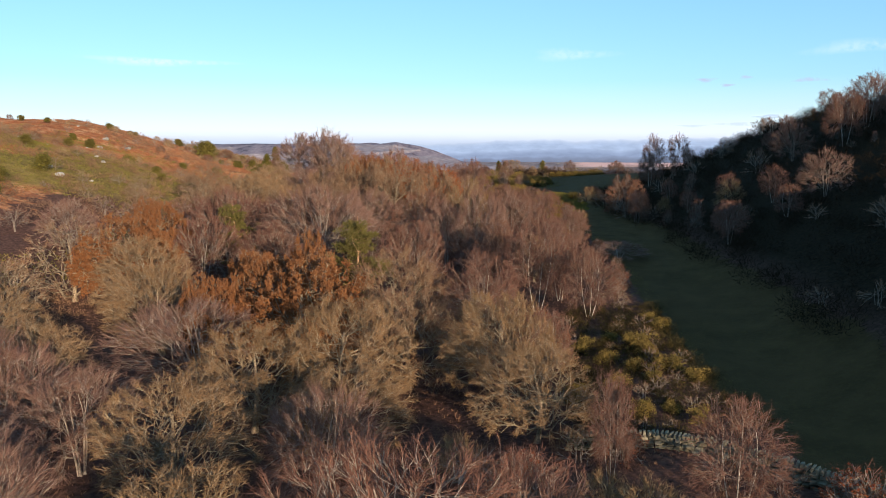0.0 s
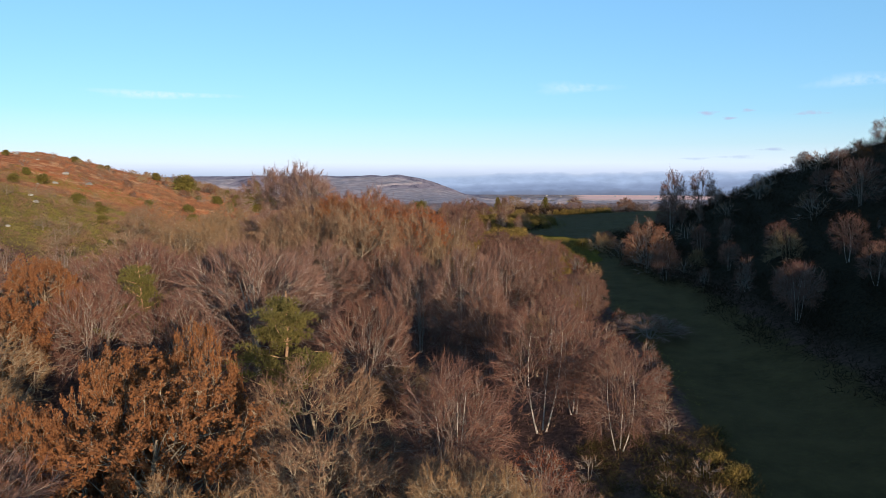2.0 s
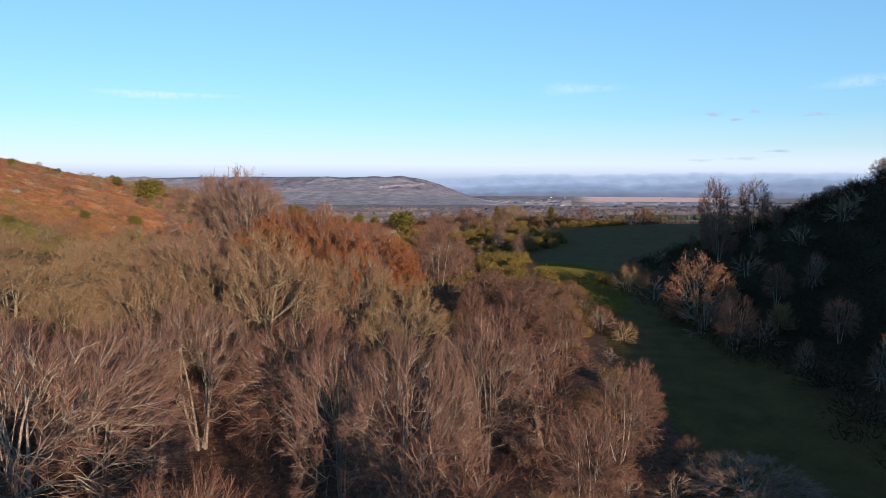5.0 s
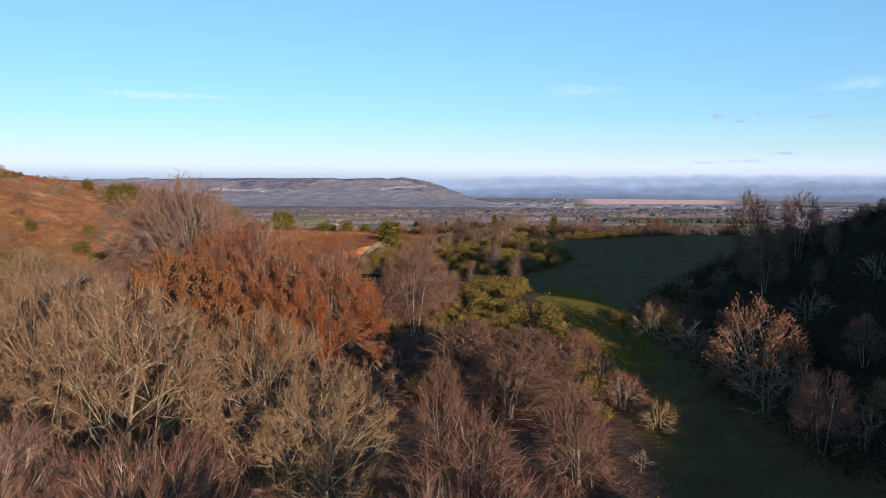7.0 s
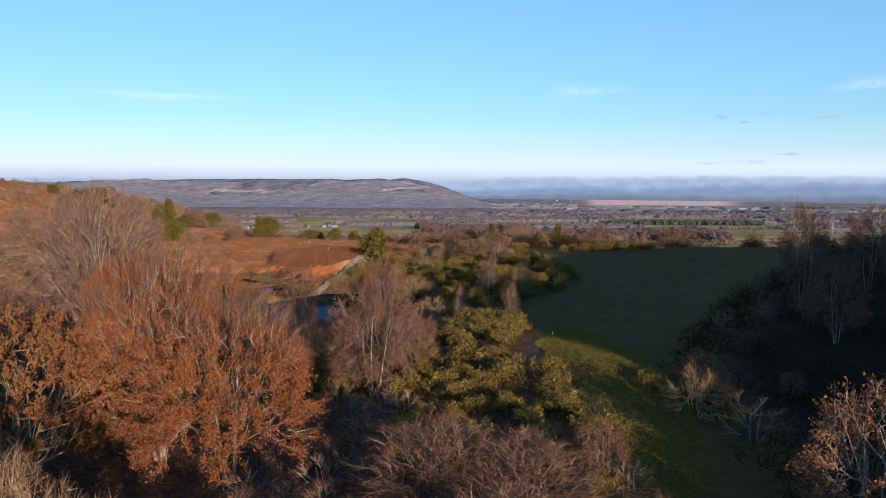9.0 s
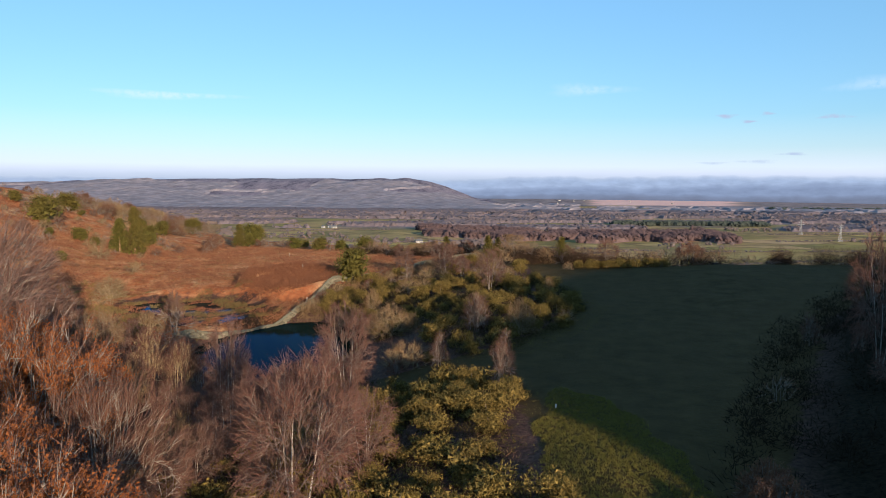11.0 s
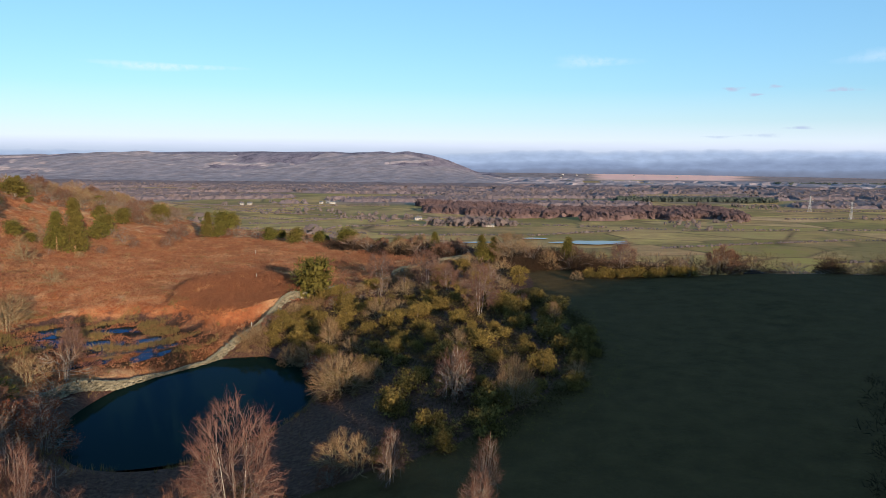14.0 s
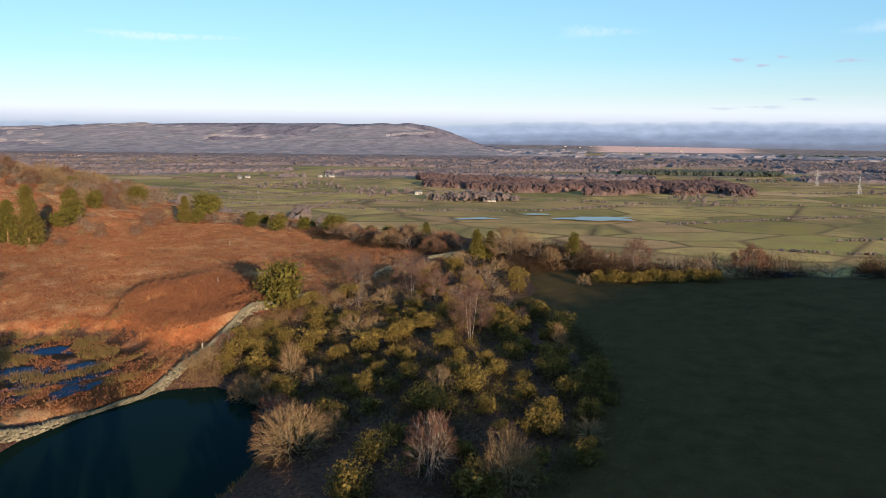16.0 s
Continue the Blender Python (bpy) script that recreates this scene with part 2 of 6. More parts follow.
def ground_material():
    """Grazed turf, bracken, leaf litter and valley fields, each where the land has it."""
    m, tree, b = material("land", 0.95)
    zone = tree.nodes.new("ShaderNodeAttribute")
    zone.attribute_name = "zone"
    parts = tree.nodes.new("ShaderNodeSeparateColor")
    tree.links.new(zone.outputs["Color"], parts.inputs[0])
    fine, mid, wide = noise_out(tree, 2.2, 6.0, 0.7), noise_out(tree, 0.35, 5.0), noise_out(tree, 0.05, 4.0)
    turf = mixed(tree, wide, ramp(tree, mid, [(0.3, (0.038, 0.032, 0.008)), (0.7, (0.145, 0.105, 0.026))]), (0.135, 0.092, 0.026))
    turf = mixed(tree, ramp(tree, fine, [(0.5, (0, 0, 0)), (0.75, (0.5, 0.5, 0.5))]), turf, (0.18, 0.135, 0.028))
    fern = ramp(tree, mid, [(0.25, (0.18, 0.06, 0.024)), (0.5, (0.36, 0.14, 0.055)), (0.75, (0.48, 0.26, 0.12))])
    fern = mixed(tree, ramp(tree, noise_out(tree, 0.16, 6.0, 0.7), [(0.5, (0, 0, 0)), (0.64, (0.8, 0.8, 0.8))]), fern, (0.55, 0.38, 0.19))
    fern = mixed(tree, ramp(tree, fine, [(0.5, (0, 0, 0)), (0.75, (0.5, 0.5, 0.5))]), fern, (0.16, 0.07, 0.03))
    litter = ramp(tree, fine, [(0.3, (0.065, 0.038, 0.02)), (0.55, (0.17, 0.10, 0.048)), (0.75, (0.26, 0.16, 0.072))])
    edge = maths(tree, "MULTIPLY", maths(tree, "SUBTRACT", mid, 0.5), 0.9)
    def mask(i):
        return ramp(tree, maths(tree, "ADD", parts.outputs[i], edge), [(0.42, (0, 0, 0)), (0.58, (1, 1, 1))])
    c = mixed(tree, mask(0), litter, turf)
    # turf and litter darkened and blued: the pasture's shade put into their colour
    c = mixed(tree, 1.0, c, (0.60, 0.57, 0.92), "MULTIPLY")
    fern = mixed(tree, 1.0, fern, (0.98, 0.90, 0.92), "MULTIPLY")
    c = mixed(tree, mask(1), c, fern)
    # near-black ground: the steep hill's shade put into colour, and the marsh's peat
    shade_and_peat = tree.nodes.new("ShaderNodeAttribute")
    shade_and_peat.attribute_name = "shade_and_peat"
    c = mixed(tree, shade_and_peat.outputs["Fac"], c, ramp(tree, fine, [(0.35, (0.010, 0.008, 0.005)), (0.7, (0.034, 0.025, 0.014))]))
    moor = tree.nodes.new("ShaderNodeAttribute")
    moor.attribute_name = "moor"
    moor_grass = ramp(tree, mid, [(0.3, (0.13, 0.095, 0.028)), (0.7, (0.27, 0.20, 0.065))])
    c = mixed(tree, moor.outputs["Fac"], c, mixed(tree, ramp(tree, fine, [(0.45, (0, 0, 0)), (0.75, (0.6, 0.6, 0.6))]), moor_grass, (0.10, 0.06, 0.03)))
    # fields of the plain
    where = tree.nodes.new("ShaderNodeTexCoord").outputs["Object"]
    squash = tree.nodes.new("ShaderNodeMapping")
    squash.inputs["Scale"].default_value = (0.0075, 0.0125, 0.0)
    squash.inputs["Rotation"].default_value = (0, 0, 0.35)
    tree.links.new(where, squash.inputs[0])
    cells = tree.nodes.new("ShaderNodeTexVoronoi")
    cells.inputs["Scale"].default_value = 1.0
    tree.links.new(squash.outputs[0], cells.inputs["Vector"])
    sep = tree.nodes.new("ShaderNodeSeparateColor")
    tree.links.new(cells.outputs["Color"], sep.inputs[0])
    field = ramp(tree, sep.outputs[0], [(0.0, (0.21, 0.19, 0.055)), (0.25, (0.46, 0.37, 0.13)), (0.5, (0.40, 0.27, 0.13)), (0.75, (0.27, 0.255, 0.07)), (1.0, (0.50, 0.36, 0.18))])
    drains = tree.nodes.new("ShaderNodeTexVoronoi")
    drains.feature = "DISTANCE_TO_EDGE"
    drains.inputs["Scale"].default_value = 1.0
    tree.links.new(squash.outputs[0], drains.inputs["Vector"])
    field = mixed(tree, ramp(tree, drains.outputs[0], [(0.0, (0.9, 0.9, 0.9)), (0.045, (0, 0, 0))]), field, (0.07, 0.058, 0.035))
    field = mixed(tree, ramp(tree, noise_out(tree, 0.03, 7.0, 0.7), [(0.42, (0, 0, 0)), (0.58, (0.55, 0.55, 0.55))]), field, (0.27, 0.18, 0.095))
    field = mixed(tree, ramp(tree, noise_out(tree, 0.008, 6.0, 0.65), [(0.48, (0, 0, 0)), (0.6, (0.7, 0.7, 0.7))]), field, (0.16, 0.145, 0.06))
    field = mixed(tree, zone.outputs["Alpha"], field, (0.74, 0.50, 0.42))
    woods = tree.nodes.new("ShaderNodeAttribute")
    woods.attribute_name = "woods"
    drawn = tree.nodes.new("ShaderNodeMapping")
    drawn.inputs["Scale"].default_value = (1.0, 0.2, 1.0)
    tree.links.new(where, drawn.inputs[0])
    # woods and the farthest ground in bluish grey, haze put into the colour
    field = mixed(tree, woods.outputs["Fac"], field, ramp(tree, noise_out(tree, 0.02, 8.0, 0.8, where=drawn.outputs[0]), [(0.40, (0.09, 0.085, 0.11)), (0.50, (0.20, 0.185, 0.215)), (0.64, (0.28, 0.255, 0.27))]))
    field = mixed(tree, 1.0, field, (1.06, 0.95, 0.94), "MULTIPLY")
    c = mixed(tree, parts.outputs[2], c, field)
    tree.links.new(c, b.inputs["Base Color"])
    bumped(tree, b, maths(tree, "ADD", fine, mid), 0.9, 0.35)
    return m


MAT["land"] = ground_material()


def simple(name, dark, light, scale, rough_value=0.9, bump=0.0):
    m, tree, b = material(name, rough_value)
    n = noise_out(tree, scale, 5.0)
    c = ramp(tree, n, [(0.3, dark), (0.7, light)])
    c = mixed(tree, maths(tree, "MULTIPLY", tree.nodes.new("ShaderNodeObjectInfo").outputs["Random"], 0.45), c, tuple(0.6 * v for v in light))
    tree.links.new(c, b.inputs["Base Color"])
    if bump:
        bumped(tree, b, n, 0.7, bump)
    return m


MAT["stone"] = simple("limestone", (0.12, 0.11, 0.08), (0.30, 0.28, 0.22), 5.0, 0.9, 0.04)
st = MAT["stone"].node_tree
sb = st.nodes["Principled BSDF"]
was = sb.inputs["Base Color"].links[0].from_socket
st.links.new(mixed(st, 1.0, was, ramp(st, st.nodes.new("ShaderNodeNewGeometry").outputs["Random Per Island"], [(0.0, (0.45, 0.45, 0.42)), (1.0, (1.15, 1.12, 1.05))]), "MULTIPLY"), sb.inputs["Base Color"])
MAT["crag"] = simple("crag_limestone", (0.17, 0.165, 0.15), (0.40, 0.385, 0.35), 1.2, 0.9, 0.2)
MAT["timber"] = simple("weathered_timber", (0.28, 0.25, 0.20), (0.52, 0.48, 0.40), 14.0)
MAT["white_paint"] = simple("white_paint", (0.72, 0.72, 0.70), (0.84, 0.84, 0.82), 3.0, 0.6)
MAT["render_wall"] = simple("pale_render", (0.30, 0.29, 0.27), (0.42, 0.41, 0.39), 0.6)
MAT["slate"] = simple("slate_roof", (0.07, 0.075, 0.085), (0.16, 0.165, 0.18), 0.8)
MAT["steel"] = simple("grey_steel", (0.30, 0.31, 0.32), (0.42, 0.43, 0.44), 0.4, 0.6)
MAT["blue_paint"] = simple("dark_blue_car_paint", (0.012, 0.02, 0.05), (0.018, 0.03, 0.07), 2.0, 0.3)
MAT["red_lens"] = simple("red_lens", (0.10, 0.008, 0.008), (0.16, 0.012, 0.012), 2.0, 0.3)
MAT["rubber"] = simple("black_rubber", (0.015, 0.015, 0.015), (0.03, 0.03, 0.03), 8.0)
MAT["glass"] = simple("dark_car_glass", (0.02, 0.022, 0.025), (0.03, 0.033, 0.036), 2.0, 0.08)
# distant growth paler and bluer than the near wood: haze in its colour
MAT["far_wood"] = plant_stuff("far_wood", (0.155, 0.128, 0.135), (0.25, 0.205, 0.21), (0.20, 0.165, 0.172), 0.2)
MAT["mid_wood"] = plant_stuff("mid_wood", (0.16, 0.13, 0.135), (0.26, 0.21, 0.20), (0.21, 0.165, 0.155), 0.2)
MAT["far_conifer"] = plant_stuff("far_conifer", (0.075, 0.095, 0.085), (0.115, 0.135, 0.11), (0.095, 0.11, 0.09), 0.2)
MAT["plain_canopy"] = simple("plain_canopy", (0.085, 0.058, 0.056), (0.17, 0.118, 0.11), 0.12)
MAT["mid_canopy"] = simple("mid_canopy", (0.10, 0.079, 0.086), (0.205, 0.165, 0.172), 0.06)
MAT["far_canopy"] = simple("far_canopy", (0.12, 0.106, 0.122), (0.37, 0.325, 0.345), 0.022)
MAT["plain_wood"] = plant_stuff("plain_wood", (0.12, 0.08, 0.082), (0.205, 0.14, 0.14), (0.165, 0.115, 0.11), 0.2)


def water_material(name, tint, deep=1.33, ripple=0.15):
    m, tree, b = material(name, 0.6)
    b.inputs["Base Color"].default_value = (0.005, 0.014, 0.010, 1)
    b.inputs["Specular IOR Level"].default_value = 0.0
    gloss = node(tree, "ShaderNodeBsdfGlossy", Color=(*tint, 1), Roughness=0.03)
    sheen = node(tree, "ShaderNodeFresnel", IOR=deep)
    bump = tree.nodes.new("ShaderNodeBump")
    bump.inputs["Strength"].default_value, bump.inputs["Distance"].default_value = ripple, 0.02
    tree.links.new(noise_out(tree, 1.6, 3.0), bump.inputs["Height"])
    tree.links.new(bump.outputs[0], gloss.inputs["Normal"])
    mix = tree.nodes.new("ShaderNodeMixShader")
    tree.links.new(sheen.outputs[0], mix.inputs[0])
    tree.links.new(b.outputs[0], mix.inputs[1])
    tree.links.new(gloss.outputs[0], mix.inputs[2])
    tree.links.new(mix.outputs[0], tree.nodes["Material Output"].inputs[0])
    return m


MAT["water"] = water_material("still_water", (0.145, 0.24, 0.44), 1.085)
MAT["marsh_water"] = water_material("marsh_water", (0.22, 0.36, 0.66), 1.2)
MAT["flood"] = water_material("flood_water", (1.0, 0.84, 0.78), 1.33, 0.01)

# ---- building helpers ----
def mesh(name, verts, faces, mat, smooth=False):
    me = bpy.data.meshes.new(name)
    me.from_pydata([tuple(v) for v in verts], [], [tuple(f) for f in faces])
    me.materials.append(mat)
    if smooth:
        me.shade_smooth()
    return me


def part(name, me, parent, label=""):
    ob = new(name, me)
    ob.parent = parent
    if label:
        tagged(ob, label)
    return ob


def triangles(name, tris, mat):
    """One mesh of loose triangles, from an array (n, 3, 3)."""
    tris = np.asarray(tris, np.float32).reshape(-1, 3, 3)
    n = len(tris)
    me = bpy.data.meshes.new(name)
    me.vertices.add(3 * n)
    me.vertices.foreach_set("co", tris.ravel())
    me.loops.add(3 * n)
    me.loops.foreach_set("vertex_index", np.arange(3 * n, dtype=np.int32))
    me.polygons.add(n)
    me.polygons.foreach_set("loop_start", np.arange(0, 3 * n, 3, dtype=np.int32))
    me.update(calc_edges=True)
    me.materials.append(mat)
    return me


def unit(v):
    return v / (np.linalg.norm(v, axis=-1, keepdims=True) + 1e-9)


def tube(verts, faces, pts, radii, sides):
    """A tapered tube along a line, added to the lists."""
    base, n = len(verts), len(pts)
    along = unit(np.gradient(pts, axis=0))
    ref = np.array([0.31, 0.87, 0.38])
    a = unit(np.cross(along, ref))
    b = np.cross(along, a)
    for i in range(n):
        for k in range(sides):
            t = 2 * math.pi * k / sides
            verts.append(pts[i] + radii[i] * (math.cos(t) * a[i] + math.sin(t) * b[i]))
    for i in range(n - 1):
        for k in range(sides):
            k2 = (k + 1) % sides
            faces.append((base + i * sides + k, base + i * sides + k2, base + (i + 1) * sides + k2, base + (i + 1) * sides + k))


def bough(rng, p, d, length, n, wander, rise):
    pts = [np.array(p, float)]
    d = unit(np.array(d, float))
    for _ in range(n):
        d = unit(d + rng.normal(0, wander, 3) + np.array([0, 0, rise]))
        pts.append(pts[-1] + d * length / n)
    return np.array(pts)


def slivers(rng, starts, dirs, lengths, width, droop=0.0):
    """Thin pointed twigs, one triangle each."""
    n = len(starts)
    dirs = unit(dirs)
    side = unit(np.cross(dirs, rng.normal(0, 1, (n, 3)))) * (width * rng.uniform(0.6, 1.3, (n, 1)))
    tips = starts + dirs * lengths[:, None]
    tips[:, 2] -= droop * lengths
    return np.stack([starts - side / 2, starts + side / 2, tips], 1)


def flakes(rng, centres, size, flat=0.0):
    """Small leaf-like triangles at the centres."""
    n = len(centres)
    a = unit(rng.normal(0, 1, (n, 3)) * [1, 1, 1 - flat])
    b = unit(np.cross(a, rng.normal(0, 1, (n, 3))))
    s = size * rng.uniform(0.6, 1.4, (n, 1))
    return np.stack([centres + a * s, centres - 0.6 * a * s + 0.55 * b * s, centres - 0.6 * a * s - 0.55 * b * s], 1)


def curve(p0, p1, p2, n):
    t = np.linspace(0, 1, n + 1)[:, None]
    return (1 - t) ** 2 * p0 + 2 * t * (1 - t) * p1 + t * t * p2


def bare_tree(seed, tall, wide, stems, trunk_radius, limbs, forks, sprays, twigs, twig_length, twig_width, fork_height, low, blow=0.06, ragged=0.16, inner=0.25, spread=0.10, stout=1.0, gnarl=0.45):
    """A bare tree whose boughs fan out to an uneven dome: the wood as tubes, the spray of twigs as slivers; also the twigs' places, for leaves."""
    rng = np.random.default_rng(seed)
    verts, faces, fine, tips = [], [], [], []
    heart = np.array([0, 0, fork_height * tall])
    axes = np.array([wide / 2, wide / 2, tall - heart[2]])
    lobes = unit(rng.normal(0, 1, (7, 3)) + [0, 0, 0.4])
    lobe_size = rng.uniform(-ragged, ragged, 7)

    def reach(d):
        """The dome's surface in that direction."""
        return heart + d * axes * (1 + (np.exp(-6 * (1 - lobes @ d)) * lobe_size).sum())

    bases = []
    for s in range(stems):
        turn = 2 * math.pi * (s + rng.uniform(0, 0.6)) / stems
        out = 0.0 if stems == 1 else 1.0
        foot = np.array([0.3 * out * math.cos(turn), 0.3 * out * math.sin(turn), -0.4])
        top = heart * [1, 1, 1] + out * np.array([math.cos(turn), math.sin(turn), 0]) * wide * spread + [0, 0, (tall - heart[2]) * (0.45 if stems == 1 else 0.55)]
        trunk = curve(foot, (foot + top) / 2 + rng.normal(0, 0.055 * tall, 3) * [1, 1, 0], top, 7)
        radii = trunk_radius / math.sqrt(stems) * np.linspace(1, 0.30, 8)
        radii[0] *= 1.4
        tube(verts, faces, trunk, radii, 6)
        bases.append((trunk, radii))
    golden = math.pi * (3 - math.sqrt(5))
    for i in range(limbs):
        up = low + (0.99 - low) * (i + 0.5) / limbs
        turn = golden * i + rng.uniform(-0.25, 0.25)
        flat = math.sqrt(max(0, 1 - up * up))
        d = unit(np.array([flat * math.cos(turn), flat * math.sin(turn), up]) + rng.normal(0, 0.07, 3))
        trunk, radii = bases[i % stems] if stems == 1 else min(bases, key=lambda b: -float((b[0][-1] - heart)[:2] @ d[:2]) + rng.uniform(0, 0.5))
        k = int(np.clip(round(1.5 + 5.0 * max(0, up) + rng.uniform(-0.8, 0.8)), 1, 6)) if stems == 1 else int(rng.integers(2, 6))
        p = trunk[k]
        q = heart + (reach(d) - heart) * rng.uniform(0.60, 0.72)
        mid = (p + q) / 2 + np.array([0, 0, -0.12 * np.linalg.norm(q - p) * (1 - up)]) + rng.normal(0, 0.05 * wide, 3) * 0.5
        limb = curve(p, mid, q, 5)
        limb[1:-1] += rng.normal(0, 0.045 * gnarl * wide, (4, 3))
        r1 = max(0.045, radii[k] * 0.46) * stout
        tube(verts, faces, limb, r1 * np.linspace(1, 0.36, 6), 4)
        for j in range(forks):
            g = 0.35 + 0.65 * (j + 0.5) / forks
            p2 = limb[min(5, int(round(g * 5)))]
            d2 = unit(d + rng.normal(0, 0.30, 3) + [0, 0, 0.06])
            if d2[2] < low - 0.1:
                d2[2] = low
            q2 = heart + (reach(d2) - heart) * rng.uniform(0.84, 0.95)
            mid2 = p2 + (limb[5] - limb[3]) * 0.35 + (q2 - p2) * 0.4
            branch = curve(p2, mid2, q2, 3)
            branch[1:3] += rng.normal(0, 0.05 * gnarl * wide, (2, 3))
            tube(verts, faces, branch, max(0.030, r1 * 0.52) * np.array([1.0, 0.8, 0.6, 0.32]), 3)
            for _ in range(sprays):
                h = rng.uniform(inner, 1.0)
                m = min(int(h * 3), 2)
                p3 = branch[m] + (h * 3 - m) * (branch[m + 1] - branch[m])
                d3 = unit(unit(q2 - heart) + 0.5 * unit(branch[m + 1] - branch[m]) + rng.normal(0, 0.9 * gnarl, 3) + [0, 0, 0.08])
                l3 = twig_length * rng.uniform(0.75, 1.3)
                n = len(verts)
                verts += list(slivers(rng, p3[None], d3[None], np.array([l3]), twig_width * 1.9)[0])
                faces.append((n, n + 1, n + 2))
                along = rng.uniform(0.05, 0.9, twigs)
                starts = p3 + along[:, None] * d3 * l3
                dirs = d3 + rng.normal(0, gnarl, (twigs, 3)) + [0, 0, 0.03]
                fine.append(slivers(rng, starts, dirs, l3 * rng.uniform(0.45, 0.85, twigs), twig_width))
                tips.append(starts + 0.4 * unit(dirs) * l3 * 0.5)
    verts, fine, tips = np.array(verts), np.concatenate(fine), np.concatenate(tips)
    for a in (verts, fine, tips):
        a[..., 0] += blow * np.clip(a[..., 2], 0, None) ** 1.3 / tall ** 0.3
    return verts, faces, fine, tips


GROWN = {}


def tree_kind(key, name, label, category, make):
    GROWN[key] = dict(name=name, label=label, category=category, make=make, ob=None, scale=1.0)


def plant(key, x, y, scale=1.0, turn=None, sink=0.0, group="", label="", wider=1.0, z=None):
    """Sets a plant of that kind on the ground: built once, then copied."""
    k = GROWN[key]
    turn = random.uniform(0, 360) if turn is None else turn
    where = (x, y, float(height(x, y)) - sink if z is None else z)
    m = Matrix.Translation(where) @ Matrix.Rotation(radians(turn), 4, "Z")
    if k["ob"] is None:
        ob = new(k["name"])
        for part_name, me in k["make"]():
            part(part_name, me, ob)
        tagged(ob, k["label"], k["category"])
        k["ob"] = ob
        ob.matrix_world = m @ Matrix.Diagonal((scale * wider, scale * wider, scale, 1))
        k["scale"], k["wider"] = scale, wider
    else:
        s, w = scale / k["scale"], scale * wider / (k["scale"] * k["wider"])
        ob = copy_thing(k["ob"], m @ Matrix.Diagonal((w, w, s, 1)))
        ob["label"] = k["label"]
        if "group" in ob:
            del ob["group"]
    if group:
        tagged(ob, group=group)
    if label:
        tagged(ob, label)
    return ob


LIMB = {"birch_bark": "birch_limb"}


def bare(seed, wood, twig, leaf=None, leaf_count=0, leaf_size=0.1, leafy_to=1.0, **spec):
    def make():
        verts, faces, fine, tips = bare_tree(seed, **spec)
        stem_faces, stem_verts = 42 * spec["stems"], 48 * spec["stems"]
        limbs = [tuple(i - stem_verts for i in f) for f in faces[stem_faces:]]
        out = [("trunk", mesh("trunk", verts[:stem_verts], faces[:stem_faces], MAT[wood], True)), ("bough", mesh("bough", verts[stem_verts:], limbs, MAT[LIMB.get(wood, wood)], True)), ("crown", triangles("crown", fine, MAT[twig]))]
        if leaf:
            rng = np.random.default_rng(seed + 500)
            bearing = tips[tips[:, 2] < spec["tall"] * (leafy_to + 0.12 * rng.normal(0, 1, len(tips)))]
            pick = bearing[rng.integers(0, len(bearing), leaf_count)] + rng.normal(0, 0.14, (leaf_count, 3))
            out.append(("foliage", triangles("foliage", flakes(rng, pick, leaf_size), MAT[leaf])))
        return out
    return make


def tufty(seed, tall, wide, lumps, tufts, blades, blade_length, blade_width, leaf, wood, core=True, taper=0.0, upright=0.5):
    """A dense evergreen: an uneven crowd of lumps, each covered in tufts of short blades."""
    def make():
        rng = np.random.default_rng(seed)
        tris = []
        for i in range(lumps):
            f = (i + 0.5) / lumps
            zc = tall * (0.06 + 0.84 * f) if taper else tall * rng.uniform(0.08, 0.70)
            reach = wide * 0.5 * (1 - taper * f) * (1 if taper else math.sqrt(max(0.1, 1 - (zc / tall - 0.3) ** 2 * 2)))
            turn = rng.uniform(0, 2 * math.pi)
            off = reach * rng.uniform(0.15, 0.72)
            c = np.array([off * math.cos(turn), off * math.sin(turn), zc])
            size = np.array([1, 1, 0.8]) * max(0.3, min(reach * 0.70, tall * (0.3 if lumps < 32 else 0.2))) * rng.uniform(0.75, 1.25)
            d = unit(rng.normal(0, 1, (tufts, 3)) + [0, 0, 0.25])
            p = c + d * size * rng.uniform(0.72, 1.08, (tufts, 1))
            p[:, 2] = np.maximum(p[:, 2], 0.05)
            p, d = np.repeat(p, blades, 0), np.repeat(d, blades, 0)
            ways = d + rng.normal(0, 0.6, p.shape) + [0, 0, upright]
            tris.append(slivers(rng, p, ways, blade_length * rng.uniform(0.6, 1.3, len(p)), blade_width))
            if core:
                ring = unit(rng.normal(0, 1, (16, 3)))
                q = c + ring * size * 0.55
                tris.append(flakes(rng, q, float(size[0]) * 0.3))
        verts, faces = [], []
        trunk = bough(rng, (0, 0, -0.3), (0, 0, 1), tall * 0.8, 5, 0.08, 0.1)
        tube(verts, faces, trunk, np.linspace(0.05 * tall ** 0.8, 0.02, 6), 5)
        return [("trunk", mesh("trunk", verts, faces, MAT[wood], True)), ("crown", triangles("crown", np.concatenate(tris), MAT[leaf]))]
    return make


